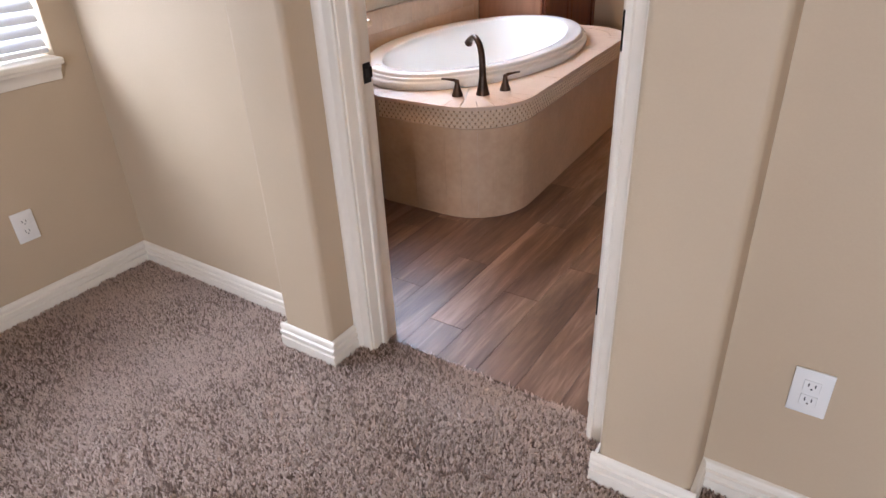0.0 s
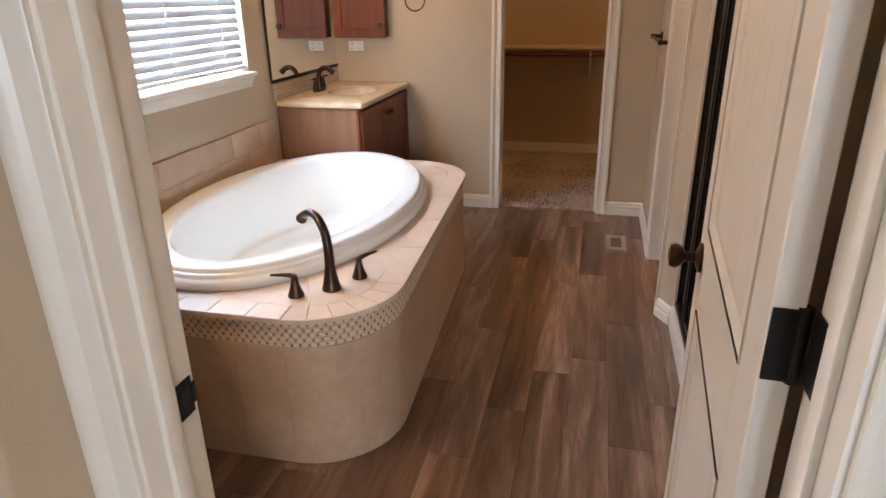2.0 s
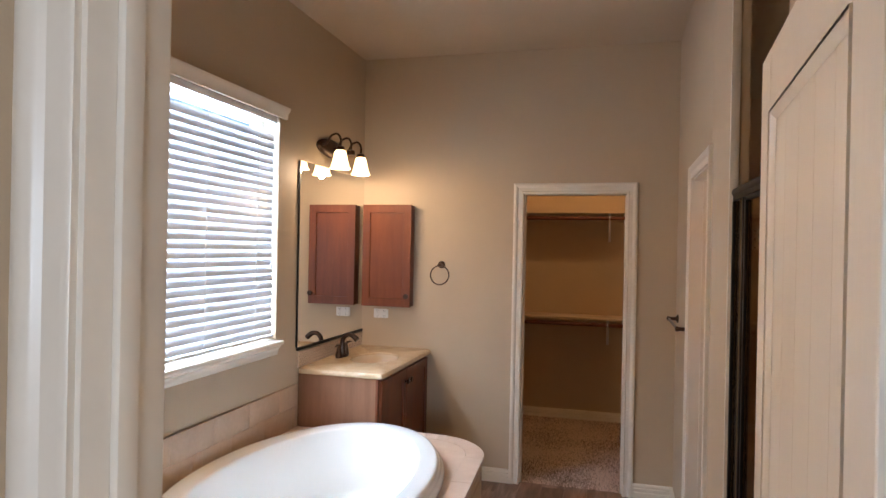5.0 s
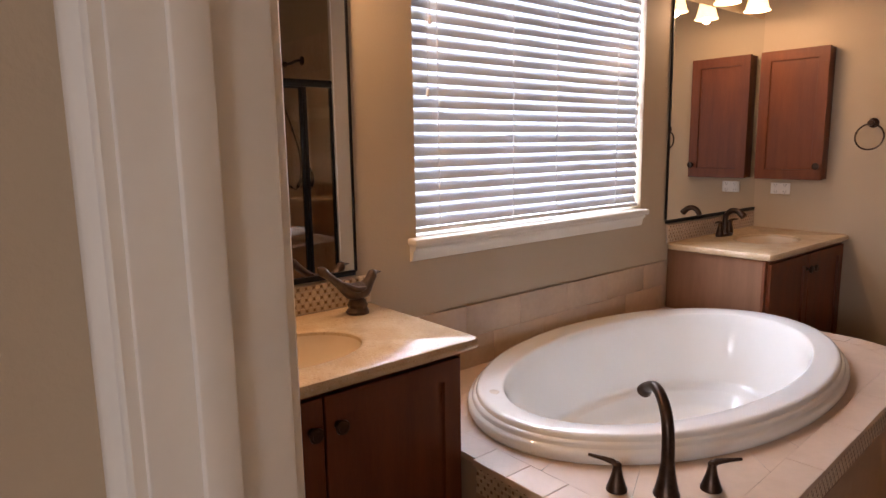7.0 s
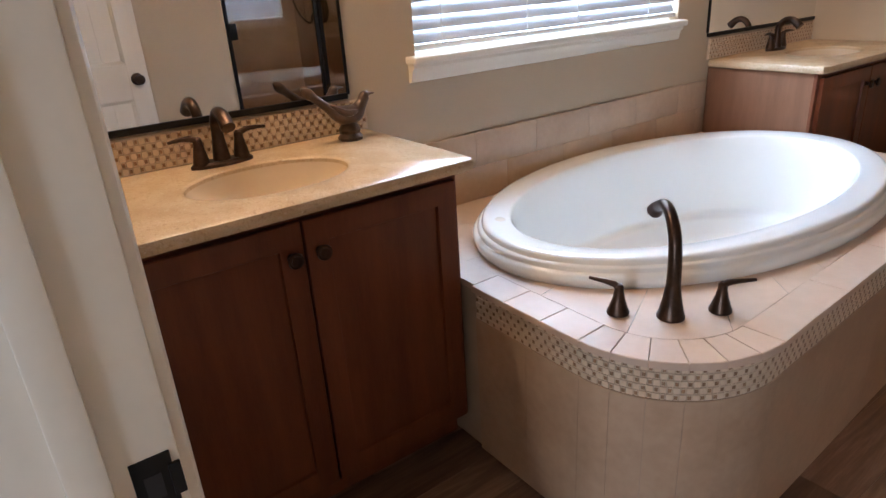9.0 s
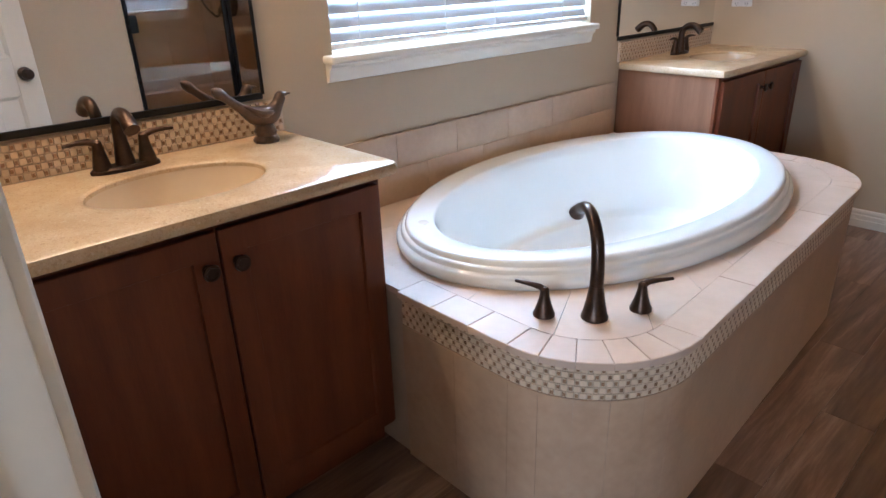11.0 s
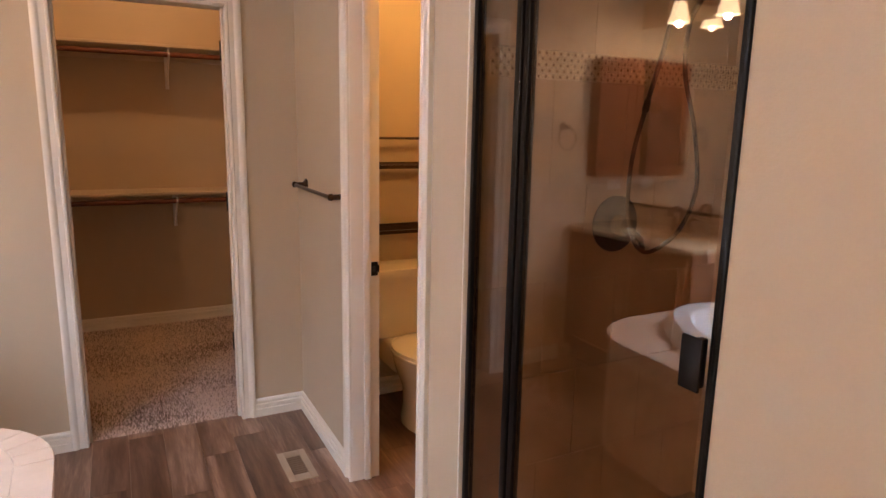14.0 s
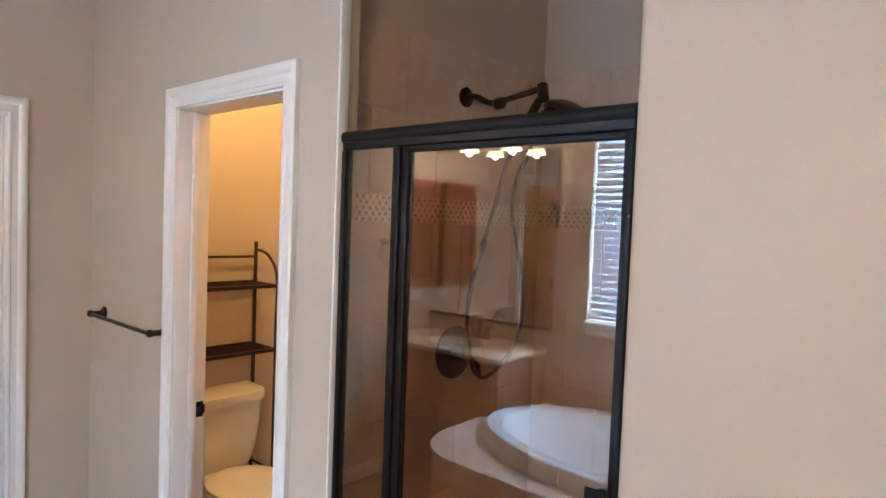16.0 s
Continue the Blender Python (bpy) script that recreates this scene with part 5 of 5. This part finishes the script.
rack = thing("over_toilet_rack", "dark metal two-shelf rack standing over the toilet", "rack", (-0.45, YC - 0.06, 0))
RX0, RX1, RYB, RYF = -0.775, -0.170, YC - 0.030, YC - 0.235
for x in (RX0, RX1):
    bm = bmesh.new()
    tube(bm, [(x, RYB, 0.001), (x, RYB, 1.50)], 0.010, 10)
    lathe(bm, [(0.010, 0), (0.013, 0.008), (0.010, 0.018), (0.003, 0.022)], (x, RYB, 1.50), seg=12)
    part("back_post", bm, BRONZE, rack)
    bm = bmesh.new()
    tube(bm, smooth_path([(x, RYB, 1.475), (x, RYB - 0.06, 1.472), (x, RYB - 0.14, 1.44), (x, RYF, 1.34), (x, RYF, 1.1), (x, RYF, 0.6), (x, RYF, 0.001)]), 0.008, 10)
    part("front_post", bm, BRONZE, rack)
    bm = bmesh.new()
    tube(bm, [(x, RYB, 0.34), (x, RYF, 0.34)], 0.006, 8)
    part("side_brace", bm, BRONZE, rack)
bm = bmesh.new()
tube(bm, [(RX0, RYB, 1.44), (RX1, RYB, 1.44)], 0.007, 10)
part("top_bar", bm, BRONZE, rack)
for z in (1.305, 0.975):
    bm = boxes((RX0, RX1, RYB - 0.006, RYB + 0.006, z - 0.018, z + 0.010), (RX0, RX1, RYF - 0.006, RYF + 0.006, z - 0.012, z + 0.006), (RX0 - 0.005, RX0 + 0.005, RYF, RYB, z - 0.010, z + 0.004), (RX1 - 0.005, RX1 + 0.005, RYF, RYB, z - 0.010, z + 0.004))
    sh = part("shelf", bm, BRONZE, rack)
    for k in range(11):
        y = RYF + 0.012 + (RYB - RYF - 0.024) * k / 10
        bm = bmesh.new()
        tube(bm, [(RX0, y, z), (RX1, y, z)], 0.0025, 6)
        part("wire", bm, BRONZE, sh)


# ceiling lamps of closet and toilet room
for name, x, y in (("closet", -1.6, 8.15), ("toilet", -0.35, 6.55)):
    cl = thing("ceiling_light", "small round ceiling light with frosted dome", "ceiling light", (x, y, H), "ceiling lights")
    bm = bmesh.new()
    lathe(bm, [(0.15, 0), (0.15, -0.02), (0.14, -0.028)], (x, y, H - 0.001), seg=28)
    part("base", bm, BRONZE, cl)
    bm = bmesh.new()
    lathe(bm, [(0.135, -0.0285), (0.13, -0.06), (0.10, -0.09), (0.05, -0.105), (0.01, -0.108)], (x, y, H - 0.001), seg=28)
    part("dome", bm, DOME_LIT, cl)

# ---- closet shelves ----
for z in (1.985, 1.005):
    s = thing("closet_shelf", "long painted closet shelf with hanging rod", "shelf", (-1.8, CYB - 0.15, z), "closet shelves")
    part("board", boxes((CX0 + 0.001, CX1 - 0.001, CYB - 0.31, CYB - 0.001, z, z + 0.019), bevel=0.002), SHELF, s)
    part("cleat", boxes((CX0 + 0.001, CX1 - 0.001, CYB - 0.021, CYB - 0.001, z - 0.07, z - 0.0005), bevel=0.002), SHELF, s)
    bm = bmesh.new()
    tube(bm, [(CX0 + 0.001, CYB - 0.285, z - 0.045), (CX1 - 0.001, CYB - 0.285, z - 0.045)], 0.017, 14)
    part("rod", bm, CABINET, s, "dark wooden hanging rod")
    for x in (-2.45, -1.42):
        bm = boxes((x - 0.012, x + 0.012, CYB - 0.30, CYB - 0.022, z - 0.006, z - 0.0008), (x - 0.012, x + 0.012, CYB - 0.026, CYB - 0.022, z - 0.26, z - 0.006))
        tube(bm, [(x, CYB - 0.025, z - 0.25), (x, CYB - 0.15, z - 0.15), (x, CYB - 0.285, z - 0.07), (x, CYB - 0.305, z - 0.045), (x, CYB - 0.298, z - 0.012)], 0.006, 8)
        part("bracket", bm, PLATE, s, "white metal shelf bracket")

hinges = thing("door_hinge_set", "black hinges on the closet door frame", "hinge", (C1 + 0.002, YC + 0.09, 0.385))
for z in (0.385, 1.115, 1.84):
    bm = boxes((C1 - 0.0055, C1 - 0.0022, YC + 0.078, YC + 0.117, z - 0.045, z + 0.045), bevel=0.001)
    tube(bm, [(C1 - 0.006, YC + 0.121, z - 0.047), (C1 - 0.006, YC + 0.121, z + 0.047)], 0.0065, 10)
    part("hinge", bm, BLACK, hinges)

# ---- carpet pile ----
rng = np.random.default_rng(4)


def pile(x0, x1, y0, y1, n, name, label):
    p = np.stack([rng.uniform(x0, x1, n), rng.uniform(y0, y1, n)], 1)
    ang = rng.uniform(0, 2 * np.pi, n)
    lean = rng.normal(0, 0.006, (n, 2))
    h = rng.uniform(0.005, 0.019, n)
    w = rng.uniform(0.0058, 0.0088, n)
    V = np.zeros((n, 4, 3))
    for k in range(3):
        a = ang + k * 2 * np.pi / 3
        V[:, k, 0], V[:, k, 1], V[:, k, 2] = p[:, 0] + w * np.cos(a), p[:, 1] + w * np.sin(a), -0.006
    V[:, 3, 0], V[:, 3, 1], V[:, 3, 2] = p[:, 0] + lean[:, 0], p[:, 1] + lean[:, 1], h
    F = np.array([[0, 1, 3], [1, 2, 3], [2, 0, 3]])
    faces = (np.arange(n)[:, None, None] * 4 + F[None]).reshape(-1, 3)
    me = bpy.data.meshes.new(name)
    me.from_pydata(V.reshape(-1, 3).tolist(), [], faces.tolist())
    me.materials.append(CARPET)
    me.shade_smooth()
    return tagged(new(name, me), label, "carpet", kind="stuff")


pile(-2.35, -1.0, YC + 0.052, CYB - 0.005, 52000, "closet_carpet_pile", "brown cut-pile carpet in the closet")
pile(XW + 0.01, 0.2, 1.55, YT - 0.002, 175000, "carpet_pile", "taupe brown twisted cut-pile carpet")

# ---- plank floor ----
PW, PL, GAP = 0.152, 0.914, 0.0008
meshes = {}


def plank(x0, x1, y0, y1):
    w, l = round(x1 - x0, 3), round(y1 - y0, 3)
    if w < 0.01 or l < 0.01:
        return
    if (w, l) not in meshes:
        bm = bmesh.new()
        box(bm, -w / 2, w / 2, -l / 2, l / 2, -0.006, 0, 0.0007, 1)
        meshes[(w, l)] = finish(bm, "plank", PLANK, False)
    o = new("plank", meshes[(w, l)])
    o.location = ((x0 + x1) / 2, (y0 + y1) / 2, 0)
    o.parent = floor


def lay(x0, x1, y0, y1, i0):
    i = i0
    x = XW + i0 * PW
    while x < x1:
        off = (0.0, 0.62, 0.31, 0.80, 0.47, 0.15)[i % 6] * PL
        y = YT - off
        while y < y1:
            plank(max(x, x0) + GAP / 2, min(x + PW, x1) - GAP / 2, max(y, y0) + GAP / 2, min(y + PL, y1) - GAP / 2)
            y += PL
        x += PW
        i += 1


lay(XW, XR - 0.001, YT, YC + 0.05, 0)
lay(XR - 0.001, WX, WY, YC, 14)
lay(XR - 0.001, XN + 0.001, YT, WY, 14)
